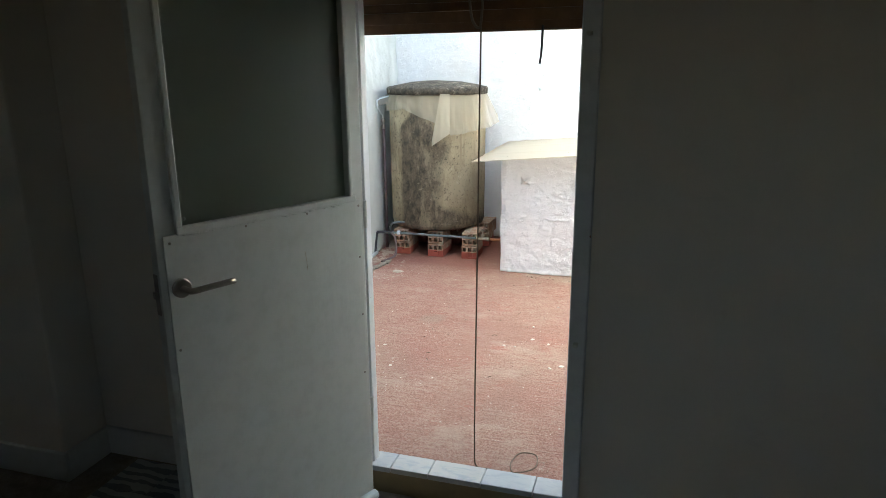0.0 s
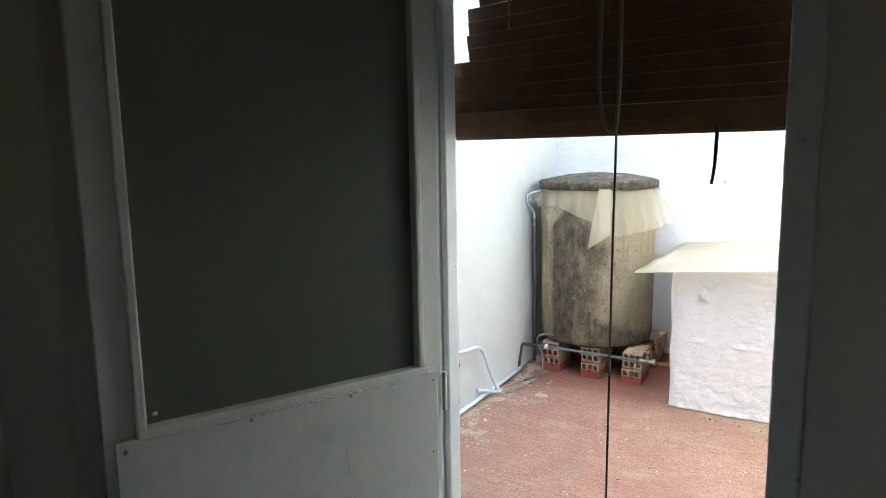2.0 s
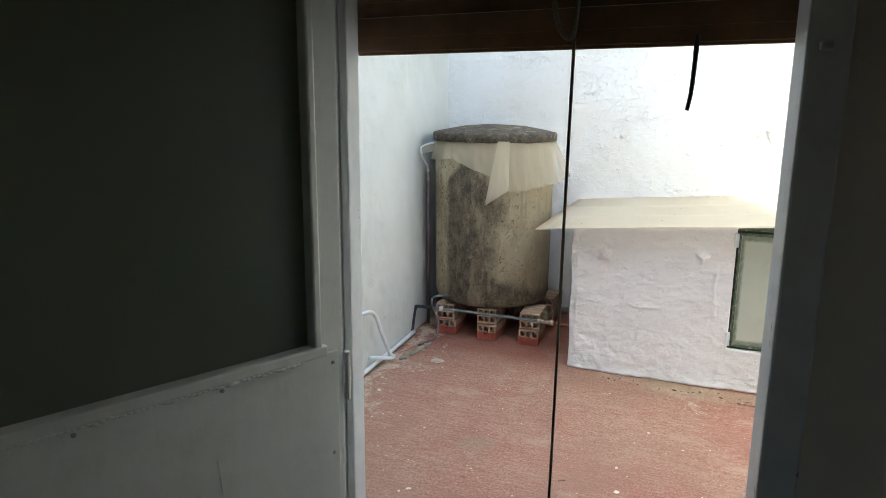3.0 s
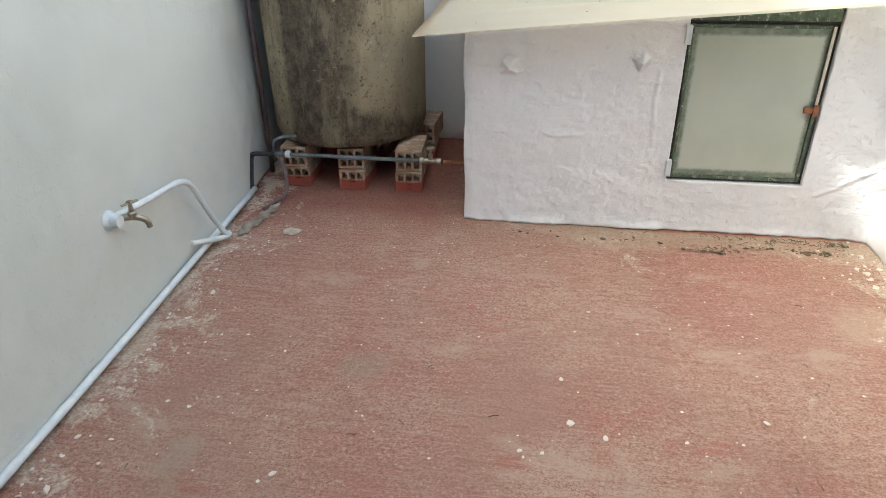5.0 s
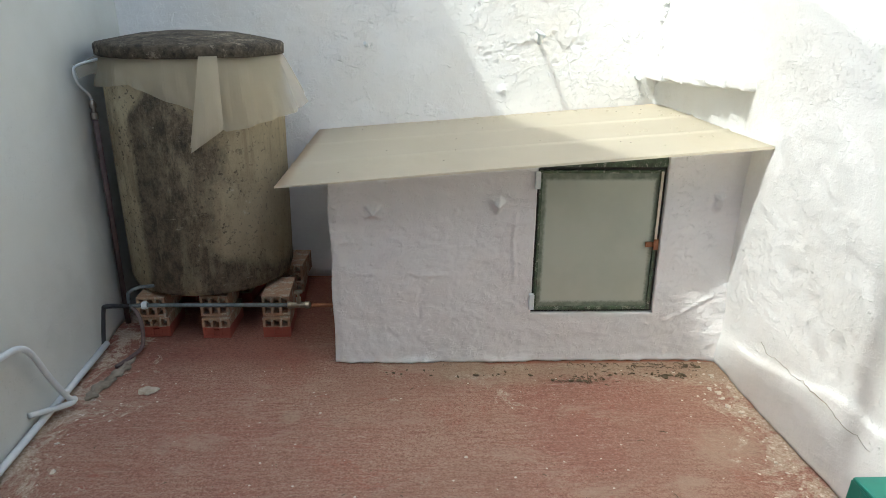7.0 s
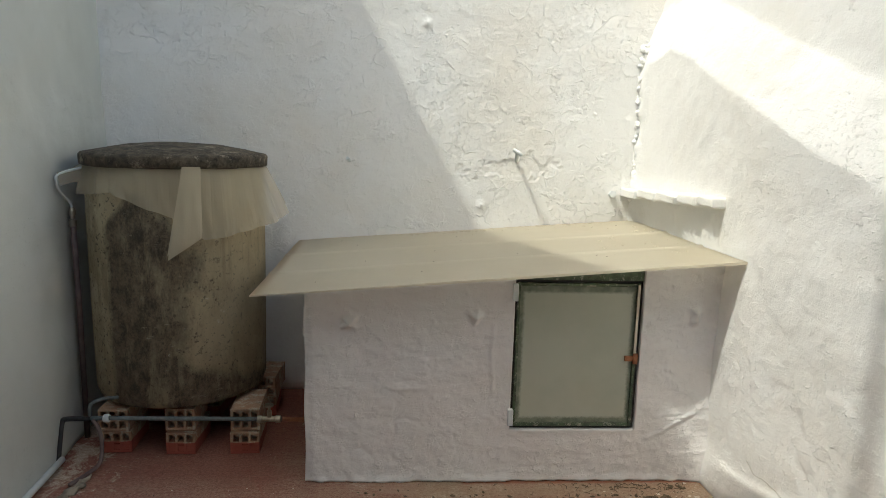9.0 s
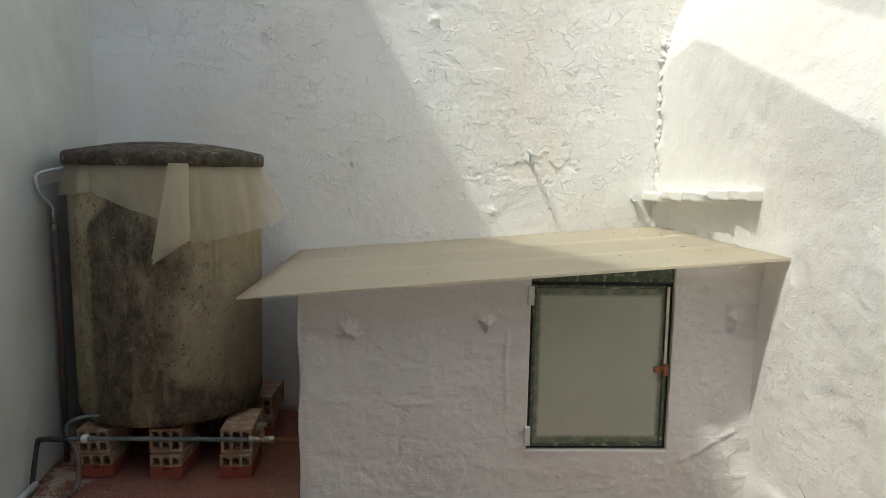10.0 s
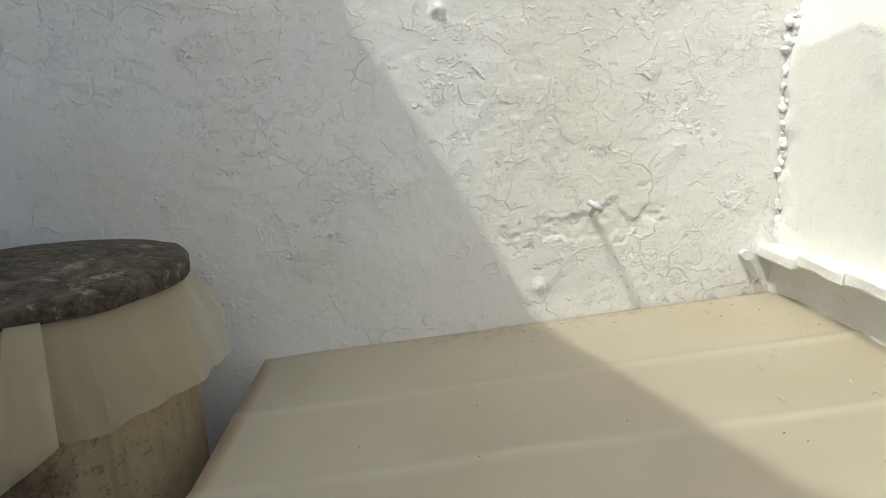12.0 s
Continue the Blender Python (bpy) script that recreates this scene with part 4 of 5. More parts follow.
part("edge_strip", boxed((FR - 0.013, 4.783, FB + 0.30), (FR - 0.003, 4.789, FT - 0.004), 0.001), CHIP, hatch, "bare strip of wood")
# near-black strips that stand in for the shade inside the open gap
bm = bmesh.new()
for a, b in (((WL, FB - 0.009), (WR, FB - 0.001)), ((WL + 0.001, FB), (FL - 0.001, FT)), ((FR + 0.001, FB), (WR - 0.001, FT)), ((WL, FT + 0.001), (WR, FT + 0.012))):
    box(bm, (a[0], 4.800, a[1]), (b[0], 4.836, b[1]))
part("surround", bm, BLACKGAP, hatch, "black gap round the casement")
wedge = bmesh.new()
pts = [(WL + 0.004, 0.859), (WR - 0.002, 0.859), (WR - 0.002, float(roof_z(WR, 4.8)) - 0.010), (WL + 0.004, float(roof_z(WL, 4.8)) - 0.010)]
a = [wedge.verts.new((px, 4.790, pz)) for px, pz in pts]
b = [wedge.verts.new((px, 4.812, pz)) for px, pz in pts]
wedge.faces.new(a)
wedge.faces.new(reversed(b))
for i in range(4):
    wedge.faces.new((a[i], b[i], b[(i + 1) % 4], a[(i + 1) % 4]))
part("wedge_board", wedge, GREENPAINT, hatch, "wedge of green board under the roof")
for z in (0.250, 0.775):
    part("hinge_leaf", boxed((WL - 0.012, 4.762, z), (WL + 0.010, 4.784, z + 0.07), 0.003), LIMEPIPE, hatch, "limewashed hinge")
catch = part("catch", boxed((FR - 0.050, 4.776, 0.525), (FR + 0.004, 4.789, 0.547), 0.003), RUST, hatch, "rusty catch")
part("catch_knob", boxed((FR - 0.018, 4.770, 0.515), (FR + 0.002, 4.777, 0.56), 0.002), RUST, catch, "rusty catch")

# ---- water tank on bricks ----
TX, TY = -1.722, 5.372
tank = thing("water_tank", "stained beige fibre-cement water tank standing on hollow bricks", "water tank", (TX, TY, 0.208))
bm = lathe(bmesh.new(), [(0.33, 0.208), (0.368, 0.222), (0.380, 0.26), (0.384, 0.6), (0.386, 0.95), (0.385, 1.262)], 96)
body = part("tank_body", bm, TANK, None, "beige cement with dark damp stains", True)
body.location = (TX, TY, 0)
body.parent, body.matrix_parent_inverse = tank, tank.matrix_basis.inverted()
bm = lathe(bmesh.new(), [(0.392, 1.252), (0.402, 1.256), (0.404, 1.296), (0.394, 1.306), (0.30, 1.326), (0.2, 1.342), (0.09, 1.350), (0.02, 1.352)], 80)
for v in bm.verts:
    a = math.atan2(v.co.y, v.co.x)
    v.co += Vector((v.co.x, v.co.y, 0)) * 0.012 * noise.noise((math.cos(a) * 4, math.sin(a) * 4, v.co.z * 9)) + Vector((0, 0, 0.005 * noise.noise(v.co * 9)))
lid = part("lid", bm, LICHEN, None, "domed lichen-covered concrete lid", True)
lid.location = (TX, TY, 0)
lid.parent, lid.matrix_parent_inverse = tank, tank.matrix_basis.inverted()


def hem(a):
    """Height of the film's lower edge round the tank; a in degrees, -90 faces the house."""
    return float(np.interp(a, [-190, -175, -163, -150, -130, -112, -97, -84, -76, -58, -38, -20, -6, 2, 10, 40, 90, 170],
                           [1.18, 1.15, 1.13, 1.125, 1.135, 1.15, 1.106, 1.075, 1.05, 0.955, 0.975, 1.00, 1.02, 1.045, 1.07, 1.12, 1.15, 1.18]))


def crease(deg, t, seed):
    """Sharp folds that open out towards the hem."""
    f = 0.0
    for k, (at, wide, high) in enumerate(((-150, 14, 0.022), (-121, 7, 0.030), (-108, 6, 0.018), (-90, 9, 0.020), (-47, 7, 0.024), (-30, 6, 0.016), (-16, 8, 0.028), (0, 7, 0.026), (35, 12, 0.03), (90, 14, 0.03))):
        f += high * max(0.0, 1 - abs(deg - at - 4 * t * noise.noise((at, t * 2, seed))) / wide)
    return f * t ** 0.7


def skirt(left, right, n, r0, flare, hemline, seed):
    """A hanging sheet between two edges, given as degrees at a share t of the way down."""
    bm = bmesh.new()
    cols = []
    for i in range(n + 1):
        f = i / n
        low = hemline(left(1) + (right(1) - left(1)) * f)
        col = []
        for j in range(15):
            t = j / 14
            deg = left(t) + (right(t) - left(t)) * f
            a = math.radians(deg)
            z = 1.262 + (low - 1.262) * t
            r = r0 + flare(deg) * t + crease(deg, t, seed) + 0.008 * t * noise.noise((deg * 0.2, t * 2.0, seed + 5))
            col.append(bm.verts.new((r * math.cos(a), r * math.sin(a), z)))
        cols.append(col)
    for p, q in zip(cols, cols[1:]):
        for j in range(14):
            bm.faces.new((p[j], q[j], q[j + 1], p[j + 1]))
    return bm


flare = lambda d: 0.008 + 0.085 * float(np.interp(d, [-60, -30, -5, 20, 60], [0, 0.30, 1, 1, 0.3]))
film_ob = tagged(part("plastic_film", skirt(lambda t: -190, lambda t: 170, 240, 0.389, flare, hem, 1.0), FILM),
                 "yellowed clear plastic film hanging under the tank's lid", "plastic film")
film_ob.location = (TX, TY, 0)
for lift, tip in ((0.006, 0.880), (0.016, 0.902)):
    flap = part("flap", skirt(lambda t: -70 - 9 * t, lambda t: -60 - 1 * t, 14, 0.398 + lift, lambda d: 0.022 + 0.012 * math.sin(math.radians((d + 77) * 9)),
                              lambda d: float(np.interp(d, [-79, -61], [tip, tip + 0.092])), 3.0), FOLDED, None, "folded double flap of film")
    flap.location = (TX, TY, 0)
    flap.parent, flap.matrix_parent_inverse = film_ob, Matrix.Translation((TX, TY, 0)).inverted()
bm = bmesh.new()
ear = [(-2.05, 5.16, 1.262), (-2.09, 5.13, 1.235), (-2.125, 5.09, 1.222), (-2.118, 5.10, 1.165), (-2.075, 5.14, 1.18), (-2.04, 5.16, 1.17)]
vs = [bm.verts.new(Vector(p) - Vector((TX, TY, 0))) for p in ear]
for q in ((0, 1, 4, 5), (1, 2, 3, 4)):
    bm.faces.new([vs[i] for i in q])
bmesh.ops.solidify(bm, geom=list(bm.faces), thickness=0.0015)
ear_ob = part("ear", bm, FILM, None, "loose corner of film")
ear_ob.location = (TX, TY, 0)
ear_ob.parent, ear_ob.matrix_parent_inverse = film_ob, Matrix.Translation((TX, TY, 0)).inverted()


def hollow_brick(clay, filled=False, w=0.125, h=0.098, d=0.24):
    """A clay block with a grid of holes through its front, standing on z = 0, front at y = 0."""
    bm = bmesh.new()
    t = 0.011
    box(bm, (-w / 2, 0.05, 0.0), (w / 2, d, h))
    for i in range(4):
        x = -w / 2 + i * (w - t) / 3
        box(bm, (x, 0, 0), (x + t, 0.05, h))
    for i in range(3):
        x = -w / 2 + i * (w - t) / 3 + t
        for j in range(3):
            z = j * (h - t) / 2
            box(bm, (x, 0.001, z), (x + (w - t) / 3 - t, 0.05, z + t))
    if filled:
        # the lower row of holes is stopped with mortar
        for i in range(3):
            x = -w / 2 + i * (w - t) / 3 + t
            box(bm, (x + 0.0005, 0.003 + 0.003 * (i % 2), t + 0.0005), (x + (w - t) / 3 - t - 0.0005, 0.049, (h - t) / 2 - 0.0005 - 0.006 * (i == 1)))
    me = bpy.data.meshes.new("hollow_brick")
    bm.to_mesh(me)
    bm.free()
    me.materials.append(clay)
    return me


brick_meshes = hollow_brick(PAINTEDCLAY, True), hollow_brick(CLAY)
for i, (x, y) in enumerate(((-1.925, 5.035), (-1.642, 5.035), (-1.366, 5.035), (-1.925, 5.45), (-1.642, 5.45), (-1.366, 5.45))):
    for j in range(2):
        ob = new("hollow_brick", brick_meshes[j])
        ob.matrix_basis = pose(x + rng.uniform(-0.006, 0.006), y + rng.uniform(-0.012, 0.012), 0.001 + j * 0.0995 + (0.0 if j == 0 else 0.003), 0, 0, rng.uniform(-4, 4))
        tagged(ob, "mortar-stained hollow clay brick under the tank", "brick", "bricks under the tank")

# ---- pipes, tap ----
run = thing("tank_pipe", "grey water pipe with a brass valve before the tank", "pipe", (-1.6, 4.985, 0.185))
part("pipe", tube(bmesh.new(), [(-2.10, 4.985, 0.180), (-1.95, 4.985, 0.186), (-1.30, 4.985, 0.183)], 0.0092, 12), GALV, run, smooth=True)
part("rusty_end", tube(bmesh.new(), [(-1.19, 4.985, 0.182), (-1.06, 4.985, 0.180)], 0.010, 10), RUST, run, "rusty pipe end", True)
part("elbow", tube(bmesh.new(), curve_points([(-2.00, 4.985, 0.183), (-2.10, 4.985, 0.182), (-2.118, 4.982, 0.165), (-2.120, 4.96, 0.10), (-2.118, 4.93, 0.02)], 6), 0.0105, 12), BLACKPIPE, run, "black elbow", True)
valve = part("valve", lathe(bmesh.new(), [(0.011, 0), (0.016, 0.004), (0.016, 0.02), (0.012, 0.025), (0.012, 0.075), (0.016, 0.08), (0.016, 0.10), (0.010, 0.104)], 16, pose(-1.30, 4.985, 0.183, 0, 90)), BRASS, run, "dull brass gate valve")
part("valve_stem", lathe(bmesh.new(), [(0.011, 0), (0.011, 0.03), (0.006, 0.032), (0.006, 0.05), (0.019, 0.052), (0.019, 0.060), (0.01, 0.062)], 16, pose(-1.248, 4.985, 0.190)), BRASS, valve, "valve handwheel")
part("collar", lathe(bmesh.new(), [(0.016, 0), (0.018, 0.003), (0.018, 0.02), (0.016, 0.023)], 16, pose(-1.945, 4.985, 0.186, 0, 90)), LIMEPIPE, run)
part("outlet", tube(bmesh.new(), curve_points([(-1.90, 5.03, 0.262), (-1.95, 4.99, 0.27), (-1.992, 4.975, 0.25), (-2.00, 4.978, 0.20)], 6), 0.0078, 10), GALV, run, "bent outlet pipe", True)
part("drain_hose", tube(bmesh.new(), curve_points([(-1.985, 4.972, 0.18), (-1.955, 4.95, 0.16), (-1.935, 4.93, 0.10), (-1.930, 4.89, 0.03), (-1.955, 4.82, 0.014), (-1.985, 4.74, 0.012)], 6), 0.0085, 10), BROWNPIPE, run, "grimy hose", True)

feed = thing("feed_pipe", "dark brown feed pipe standing beside the tank", "pipe", (-2.118, 5.20, 0.0))
part("pipe", tube(bmesh.new(), [(-2.118, 5.20, 0.0), (-2.118, 5.20, 0.6), (-2.120, 5.195, 1.0)], 0.012, 10), BROWNPIPE, feed, smooth=True)
part("union", lathe(bmesh.new(), [(0.013, 0), (0.019, 0.004), (0.019, 0.03), (0.012, 0.034), (0.012, 0.05), (0.017, 0.053), (0.017, 0.07), (0.008, 0.085)], 12, pose(-2.120, 5.195, 0.98) @ Matrix.Diagonal((0.85, 0.85, 1, 1))), STEEL, feed, "metal hose union")
part("hose", tube(bmesh.new(), curve_points([(-2.120, 5.195, 1.06), (-2.122, 5.18, 1.09), (-2.128, 5.12, 1.135), (-2.128, 5.09, 1.18), (-2.12, 5.10, 1.215), (-2.05, 5.16, 1.24)], 6), 0.0055, 8), LIMEPIPE, feed, "thin grey hose", True)

base = thing("wall_base_pipe", "limewashed pipe running along the foot of the wall", "pipe", (-2.05, 3.5, 0.02))
pts = [(float(west_x(y)) + 0.022, y, 0.026) for y in (4.93, 4.6, 4.2, 3.8, 3.4, 3.0, 2.6, 2.24)]
part("pipe", tube(bmesh.new(), pts, 0.013, 12), LIMEPIPE, base, smooth=True)

tapp = thing("tap_pipe", "limewashed bent pipe feeding a wall tap", "pipe", (-2.05, 4.2, 0.2))
part("pipe", tube(bmesh.new(), curve_points([(-2.082, 3.80, 0.405), (-2.062, 3.92, 0.395), (-2.058, 4.10, 0.375), (-2.052, 4.225, 0.362), (-2.046, 4.29, 0.315), (-2.040, 4.36, 0.18),
                                             (-2.028, 4.43, 0.055), (-2.018, 4.452, 0.036), (-2.026, 4.425, 0.030), (-2.066, 4.32, 0.062), (-2.088, 4.275, 0.075)], 7), 0.0112, 12), LIMEPIPE, tapp, smooth=True)
part("wall_flange", lathe(bmesh.new(), [(0.036, 0), (0.034, 0.012), (0.022, 0.024), (0.020, 0.05)], 18, pose(-2.085, 3.825, 0.40, 0, 90)), LIMEPIPE, tapp, "limewash-caked flange")
tap = thing("tap", "old dull brass garden tap on the wall pipe", "tap", (-2.03, 3.85, 0.40))
part("tap_body", tube(bmesh.new(), curve_points([(-2.060, 3.84, 0.398), (-2.03, 3.865, 0.396), (-2.005, 3.88, 0.388), (-1.988, 3.89, 0.372), (-1.984, 3.893, 0.350)], 5), lambda t: 0.012 - 0.003 * t, 12), BRASS, tap, smooth=True)
bonnet = part("tap_bonnet", lathe(bmesh.new(), [(0.013, 0), (0.015, 0.012), (0.009, 0.016), (0.005, 0.045)], 12, pose(-2.020, 3.870, 0.398)), BRASS, tap)
part("tap_handle", box(boxed((-0.034, -0.006, 0), (0.034, 0.006, 0.009), 0.003, pose(-2.020, 3.870, 0.440, 0, 0, 62) @ Matrix.Diagonal((0.85, 0.85, 0.85, 1))), (-0.008, -0.008, 0.0), (0.008, 0.008, 0.012), 0.002, pose(-2.020, 3.870, 0.440)), BRASS, bonnet)

lumps_ob = bmesh.new()
lump_rng = random.Random(3)
for i in range(22):
    f = i / 21
    cx, cy, r = -1.95 - 0.055 * f + lump_rng.uniform(-0.016, 0.016), 4.82 - 0.30 * f, lump_rng.uniform(0.010, 0.024)
    got = bmesh.ops.create_icosphere(lumps_ob, subdivisions=2, radius=r, matrix=Matrix.Translation((cx, cy, 0.0)) @ Matrix.Diagonal((1.1, 1.4, 0.6, 1)))["verts"]
    for v in got:
        v.co += (v.co - Vector((cx, cy, 0))) * 0.8 * noise.noise(v.co * 60)
tagged(part("cement_lumps", lumps_ob, CEMENT, None, smooth=True), "lumps of dry cement along the wall's foot", "cement", "", "stuff")

# ---- on the walls ----
ledge = bmesh.new()
prev = None
for i, (a, b, d) in enumerate(((5.83, 5.60, 0.084), (5.597, 5.36, 0.074), (5.357, 5.13, 0.070), (5.127, 4.95, 0.062), (4.947, 4.80, 0.052))):
    z = 1.138 + 0.010 * i + 0.004 * (i % 2)
    box(ledge, (float(east_x(a)) - d, b, z - 0.022), (0.70, a, z + 0.020), 0.008)
bmesh.ops.subdivide_edges(ledge, edges=list(ledge.edges), cuts=2, use_grid_fill=True)
for v in ledge.verts:
    v.co += Vector((1, 0.4, 0.8)) * 0.006 * noise.noise(v.co * 22)
tagged(part("flashing_ledge", ledge, WHITE, None, smooth=False), "limewashed tile ledge above the shed roof", "ledge", "", "structure")

hook = thing("wall_hook", "limewashed bent iron hook in a patch of lost plaster", "hook", (-0.085, 5.82, 1.32))
part("shank", tube(bmesh.new(), curve_points([(-0.070, 5.86, 1.285), (-0.078, 5.80, 1.305), (-0.085, 5.745, 1.328), (-0.088, 5.72, 1.338)], 5), 0.013, 8), LIMEPIPE, hook, smooth=True)
part("tip", tube(bmesh.new(), [(-0.112, 5.722, 1.352), (-0.068, 5.720, 1.322)], 0.0095, 8), LIMEPIPE, hook, smooth=True)
nail = part("wall_peg", tube(bmesh.new(), [(-0.972, 5.85, 1.268), (-0.978, 5.775, 1.285)], 0.009, 8), LIMEPIPE)
tagged(nail, "short limewashed peg in the wall", "peg")
peg = part("wall_peg", tube(bmesh.new(), [(0.462, 5.86, 1.118), (0.455, 5.79, 1.125)], 0.018, 10), LIMEPIPE)
tagged(peg, "limewashed stub of pipe in the wall", "peg")
mast = part("roof_mast", tube(bmesh.new(), [(-2.30, 2.10, 5.88), (-2.30, 2.10, 9.0)], 0.028, 10), GALV)
tagged(mast, "grey metal mast standing on the wall", "mast")

# ---- stacked green stools ----
def stool():
    top = thing("plastic_stool", "green moulded plastic stool in a stack", "stool", (0, 0, 0), "stacked stools")
    w, h = 0.15, 0.487
    seat = boxed((-w, -w, h - 0.012), (w, w, h), 0.005)
    part("seat", seat, GREENPLASTIC, top)
    bm = bmesh.new()
    for a in range(4):
        box(bm, (-w + 0.03, -w - 0.001, h - 0.030), (w - 0.03, -w + 0.004, h - 0.010), 0.002, pose(0, 0, 0, 0, 0, 90 * a))
    part("apron", bm, GREENPLASTIC, top)
    for a in range(4):
        bm = bmesh.new()
        ring = []
        for z, s, k in ((0.0, 0.022, 0.032), (h * 0.5, 0.012, 0.045), (h - 0.10, 0.005, 0.062), (h - 0.03, 0.001, 0.085), (h - 0.008, 0.0, 0.12)):
            o, t = -w - s, 0.005
            ring.append([bm.verts.new(p) for p in ((o, o, z), (o + k, o, z), (o + k, o + t, z), (o + t, o + t, z), (o + t, o + k, z), (o, o + k, z))])
        for p, q in zip(ring, ring[1:]):
            for i in range(6):
                bm.faces.new((p[i], p[(i + 1) % 6], q[(i + 1) % 6], q[i]))
        bm.faces.new(reversed(ring[0]))
        bm.faces.new(ring[-1])
        bmesh.ops.transform(bm, matrix=pose(0, 0, 0, 0, 0, 90 * a), verts=list(bm.verts))
        part("leg", bm, GREENPLASTIC, top)
    return top


one = stool()
one.matrix_basis = pose(0.276, 2.868, 0.0)
for i in range(1, 4):
    copy_thing(one, pose(0.276 + 0.002 * i, 2.868 + 0.061 * i, 0.038 * i, -2.0))

# ---- litter and chips on the yard floor ----
def chip_mesh(n, r, seed):
    g = random.Random(seed)
    bm = bmesh.new()
    ring = [(math.cos(2 * math.pi * i / n), math.sin(2 * math.pi * i / n), r * g.uniform(0.55, 1.1)) for i in range(n)]
    lo = [bm.verts.new((c * q, s * q, 0)) for c, s, q in ring]
    hi = [bm.verts.new((c * q * 0.85, s * q * 0.85, 0.0022)) for c, s, q in ring]
    bm.faces.new(hi)
    for i in range(n):
        bm.faces.new((lo[i], lo[(i + 1) % n], hi[(i + 1) % n], hi[i]))
    me = bpy.data.meshes.new("paint_chip")
    bm.to_mesh(me)
    bm.free()
    me.materials.append(CHIP)
    return me


chips = [chip_mesh(7, 1.0, s) for s in range(5)]
for x, y, r in ((-0.614, 3.546, 0.016), (-0.418, 3.235, 0.020), (-0.114, 3.185, 0.018), (-1.37, 3.256, 0.012), (-0.546, 4.105, 0.010), (-0.079, 3.619, 0.011),
                (-1.248, 3.016, 0.014), (-0.22, 3.17, 0.022), (-0.47, 3.20, 0.011), (-0.52, 3.50, 0.012), (-0.64, 3.73, 0.012), (-0.75, 3.42, 0.011), (-0.69, 3.42, 0.010)):
    ob = new("paint_chip", chips[int(abs(x * 100)) % 5])
    ob.matrix_basis = pose(x, y, 0.0005, 0, 0, x * 900) @ Matrix.Diagonal((r, r * 0.8, 1, 1))
    tagged(ob, "pale flake of paint on the red floor", "flake", "flakes on the floor")
bm = bmesh.new()
g = random.Random(9)
for i in range(720):
    x, y, r = g.uniform(-2.0, 0.6), g.uniform(2.4, 4.76), 0.0022 + 0.005 * g.random() ** 3
    if i > 420:
        x, r = (0.60 - abs(g.gauss(0, 0.12)), 0.002 + 0.009 * g.random() ** 2) if i % 3 else (-1.98 + abs(g.gauss(0, 0.12)), 0.002 + 0.008 * g.random() ** 2)
    vs = [bm.verts.new((x + r * g.uniform(0.5, 1.1) * math.cos(k * 1.256), y + r * g.uniform(0.5, 1.1) * math.sin(k * 1.256), 0.0012 + 0.001 * g.random())) for k in range(5)]
    bm.faces.new(vs)
tagged(part("paint_crumbs", bm, CHIP), "crumbs of pale paint scattered on the floor", "crumbs", "", "stuff")
bm = bmesh.new()
for i in range(150):
    if i < 90:
        x, y = 0.50 - abs(g.gauss(0, 0.30)), 4.74 - abs(g.gauss(0, 0.035))
    elif i < 120:
        x, y = -0.02 + g.gauss(0, 0.06), 4.62 + g.gauss(0, 0.02)
    else:
        x, y = g.uniform(-1.9, 0.5), g.uniform(3.0, 4.7)
    a, l = g.uniform(0, 3.14), g.uniform(0.008, 0.03)
    tube(bm, [(x, y, 0.003), (x + l * math.cos(a) / 2, y + l * math.sin(a) / 2, 0.006), (x + l * math.cos(a), y + l * math.sin(a), 0.003)], 0.0014, 4)
tagged(part("dry_twigs", bm, TWIG), "dry twigs and leaf litter along the shed's foot", "litter", "", "stuff")

bm = bmesh.new()
g = random.Random(33)
for cx, cy, wx, wy, count in ((-0.03, 4.605, 0.07, 0.012, 44), (0.36, 4.635, 0.085, 0.014, 40), (0.20, 4.655, 0.12, 0.012, 18), (-0.40, 4.66, 0.16, 0.016, 12), (-0.75, 4.68, 0.2, 0.02, 8), (0.47, 4.71, 0.05, 0.02, 18)):
    for i in range(count):
        x, y, r = g.gauss(cx, wx * 0.6), min(4.768, g.gauss(cy, wy * 0.7)), 0.002 + 0.006 * g.random() ** 2
        got = bmesh.ops.create_icosphere(bm, subdivisions=1, radius=r, matrix=pose(x, y, 0.002, 0, 0, g.uniform(0, 180)) @ Matrix.Diagonal((1.7, 0.8, 0.5, 1)))["verts"]
        for v in got:
            v.co += Vector((g.uniform(-1, 1), g.uniform(-1, 1), g.uniform(-0.4, 0.6))) * r * 0.35
tagged(part("leaf_litter", bm, plain("rotted_litter", (0.095, 0.070, 0.040), (0.20, 0.15, 0.09), 0.95, 0, 60, 0.004)), "clumps of dark rotted leaf litter along the shed's foot", "litter", "", "stuff")
bm = bmesh.new()
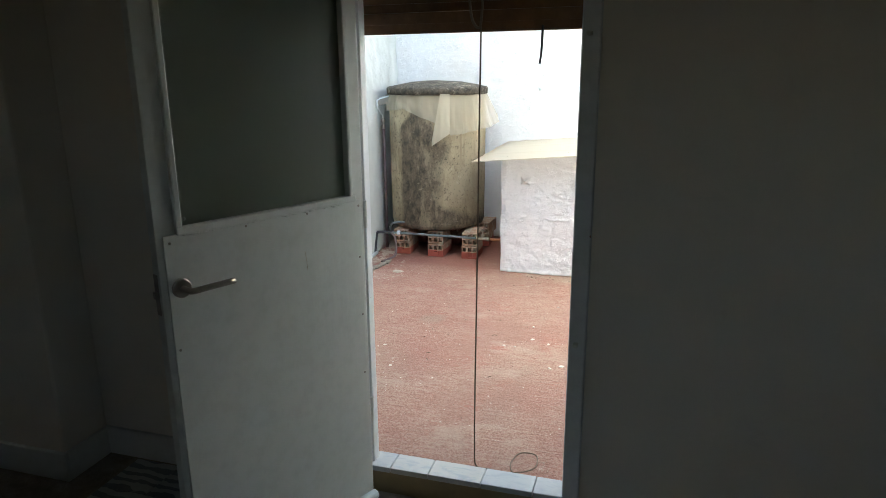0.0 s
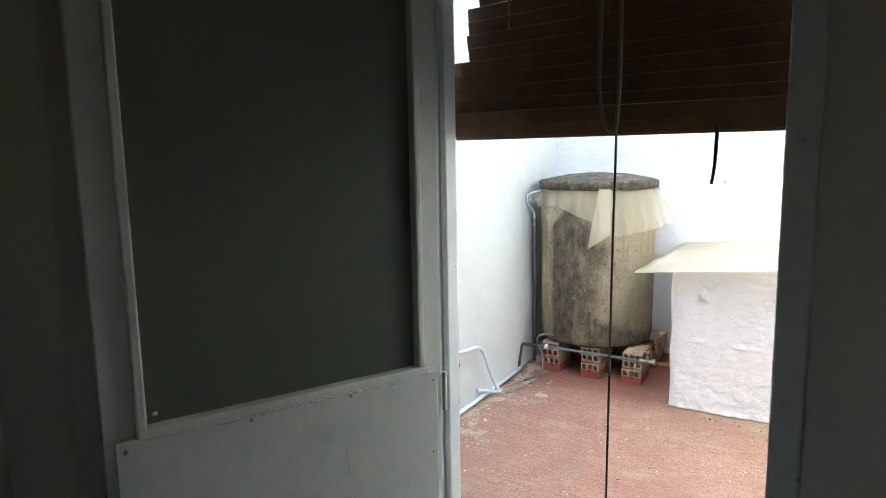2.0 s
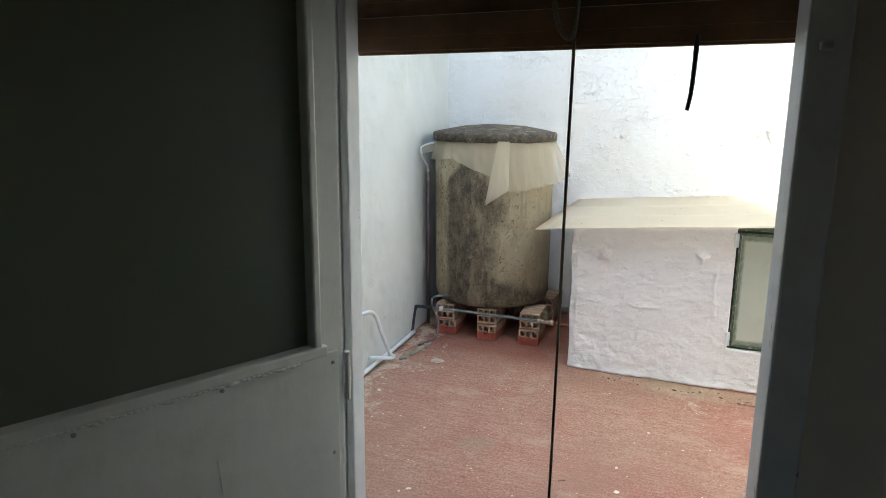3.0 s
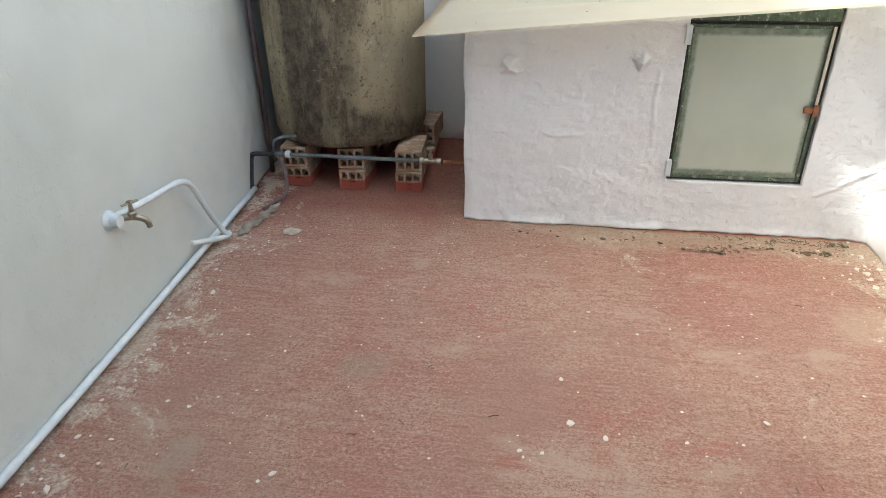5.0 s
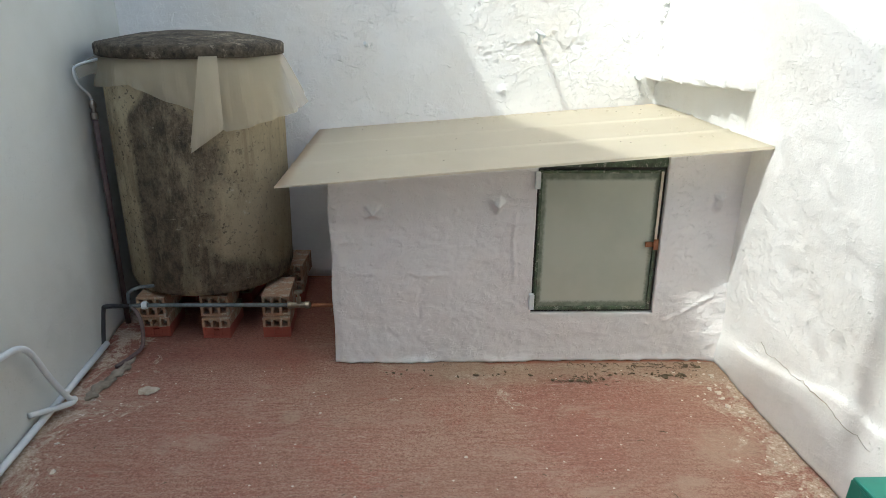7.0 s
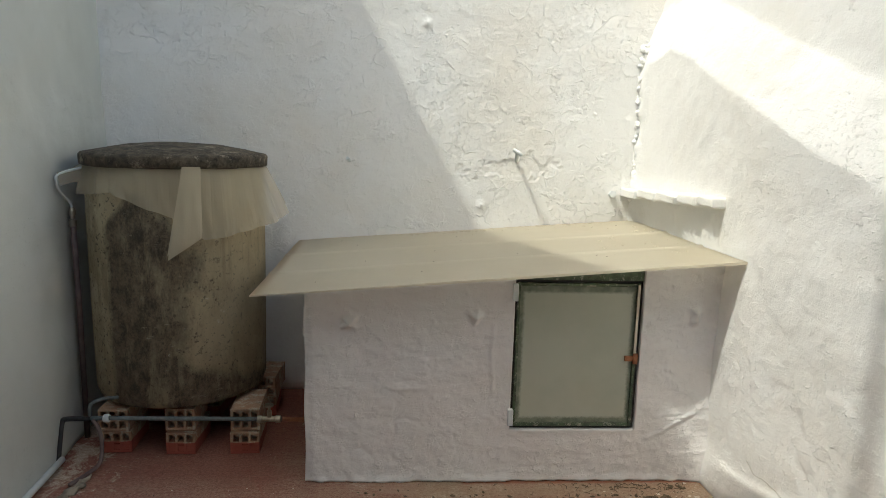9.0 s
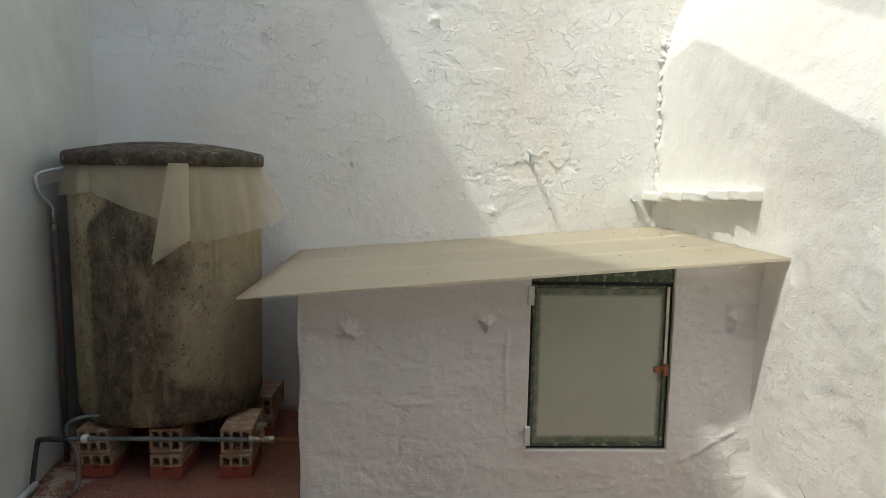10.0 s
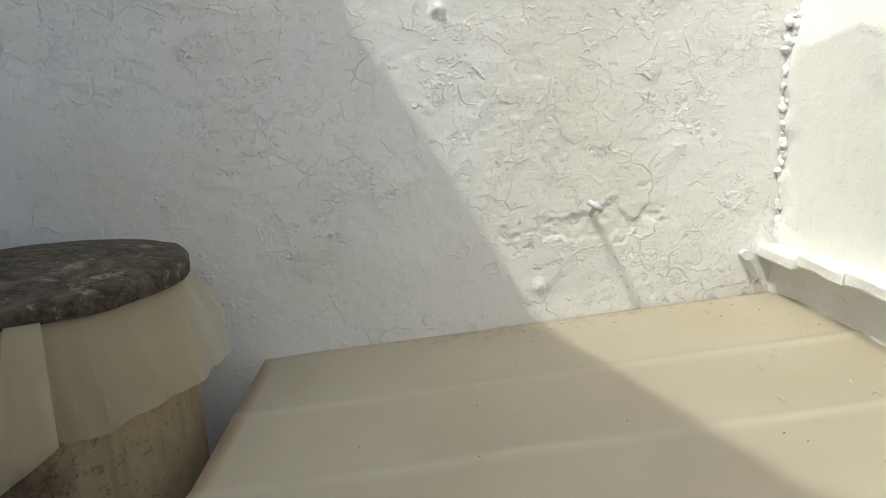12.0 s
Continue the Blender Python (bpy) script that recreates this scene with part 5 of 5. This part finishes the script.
for i in range(80):
    x, y, r = (0.56 - abs(g.gauss(0, 0.05)), g.uniform(3.6, 4.75), 0.003 + 0.009 * g.random() ** 2) if i % 2 else (-2.0 + abs(g.gauss(0, 0.045)), g.uniform(2.6, 4.5), 0.003 + 0.008 * g.random() ** 2)
    got = bmesh.ops.create_icosphere(bm, subdivisions=1, radius=r, matrix=pose(x, y, 0.001, 0, 0, g.uniform(0, 180)) @ Matrix.Diagonal((1.4, 0.9, 0.45, 1)))["verts"]
    for v in got:
        v.co += Vector((g.uniform(-1, 1), g.uniform(-1, 1), g.uniform(-0.4, 0.4))) * r * 0.35
tagged(part("plaster_crumbs", bm, CHIP), "fallen crumbs of plaster along the walls' foot", "crumbs", "", "stuff")

smear = bmesh.new()
g = random.Random(21)
ring = [(math.cos(2 * math.pi * i / 18), math.sin(2 * math.pi * i / 18), g.uniform(0.75, 1.1)) for i in range(18)]
lo = [smear.verts.new((-1.79 + 0.048 * c * q, 4.566 + 0.036 * s_ * q, -0.001)) for c, s_, q in ring]
hi = [smear.verts.new((-1.79 + 0.040 * c * q, 4.566 + 0.030 * s_ * q, 0.003)) for c, s_, q in ring]
smear.faces.new(hi)
for i in range(18):
    smear.faces.new((lo[i], lo[(i + 1) % 18], hi[(i + 1) % 18], hi[i]))
tagged(part("cement_smear", smear, plain("pale_cement", (0.40, 0.33, 0.24), (0.60, 0.53, 0.42), 0.95, 0, 30, 0.004)), "flat pale smear of cement on the red floor", "cement")

# hairline crack in the plaster above the floor
crack = bmesh.new()
line = [(4.46, 0.245), (4.40, 0.224), (4.33, 0.236), (4.25, 0.226), (4.18, 0.240), (4.08, 0.236), (4.02, 0.240), (3.95, 0.214), (3.88, 0.222), (3.80, 0.206)]
pts = []
for (y0, z0), (y1, z1) in zip(line, line[1:]):
    for i in range(5):
        t = i / 5
        pts.append((y0 + (y1 - y0) * t, z0 + (z1 - z0) * t + g.uniform(-0.004, 0.004)))
rows = []
for i, (y, z) in enumerate(pts):
    w = 0.0010 * math.sin(math.pi * (i + 0.5) / len(pts)) ** 0.5 * g.uniform(0.4, 1.2)
    x = float(east_face(np.array([y]), np.array([z]))[0][0])
    rows.append([crack.verts.new((x - 0.0015, y, z - w)), crack.verts.new((x - 0.0015, y, z + w)), crack.verts.new((x + 0.004, y, z + w)), crack.verts.new((x + 0.004, y, z - w))])
for a, b in zip(rows, rows[1:]):
    for i in range(4):
        crack.faces.new((a[i], a[(i + 1) % 4], b[(i + 1) % 4], b[i]))
tagged(part("wall_crack", crack, CEMENT), "dark hairline crack in the plaster", "crack", "", "structure")

# flakes and specks on the shed roof
bm = bmesh.new()
for i in range(110):
    x, y = g.gauss(-0.25, 0.35), 5.815 - abs(g.gauss(0, 0.05))
    if i > 85:
        x, y = g.uniform(0.2, 0.55), g.uniform(4.75, 5.7)
    x = min(0.57, max(-1.15, x))
    z = float(sheet_top(np.array([x]), np.array([y]))[2][0]) + 0.0016
    a, l = g.uniform(0, 6.28), g.uniform(0.005, 0.018)
    bend = g.uniform(-1, 1)
    tube(bm, [(x, y, z), (x + l * math.cos(a), y + l * math.sin(a), z + 0.001), (x + l * (math.cos(a) + math.cos(a + bend)), y + l * (math.sin(a) + math.sin(a + bend)), z)], 0.0013, 4)
tagged(part("roof_flakes", bm, plain("pale_flakes", (0.70, 0.66, 0.55), (0.60, 0.55, 0.45), 0.9, 0, 40)), "pale flakes of limewash on the shed roof", "flakes", "", "stuff")
bm = bmesh.new()
for i in range(15):
    x, y = g.uniform(-1.1, 0.5), g.uniform(4.66, 5.75)
    z = float(sheet_top(np.array([x]), np.array([y]))[2][0]) + 0.0015
    a, l = g.uniform(0, 6.28), g.uniform(0.002, 0.006)
    tube(bm, [(x, y, z), (x + l * math.cos(a), y + l * math.sin(a), z + 0.001)], 0.0012, 5)
tagged(part("roof_specks", bm, TWIG), "dark specks of dirt on the shed roof", "dirt", "", "stuff")
bm = bmesh.new()
for i in range(260):
    x, y = g.uniform(-2.0, 0.6), g.uniform(2.4, 4.76)
    a, l = g.uniform(0, 6.28), g.uniform(0.0015, 0.0045)
    tube(bm, [(x, y, 0.0015), (x + l * math.cos(a), y + l * math.sin(a), 0.0025)], 0.0013, 4)
tagged(part("floor_grit", bm, TWIG), "dark grit scattered on the red floor", "grit", "", "stuff")

# ---- tiles of the room floor ----
tile_bm = boxed((0, 0, 0), (0.197, 0.197, 0.009), 0.001)
tile_me = bpy.data.meshes.new("floor_tile")
tile_bm.to_mesh(tile_me)
tile_bm.free()
tile_me.materials.append(TILE)
for i in range(13):
    for j in range(11):
        x, y = -2.6 + i * 0.2, -0.12 + j * 0.2
        if (x < -2.17 and y > 1.66) or y + 0.2 > 2.0 and x > -1.03:
            continue
        ob = new("floor_tile", tile_me)
        ob.matrix_basis = Matrix.Translation((x, y, -0.108))
        ob.parent = room_floor
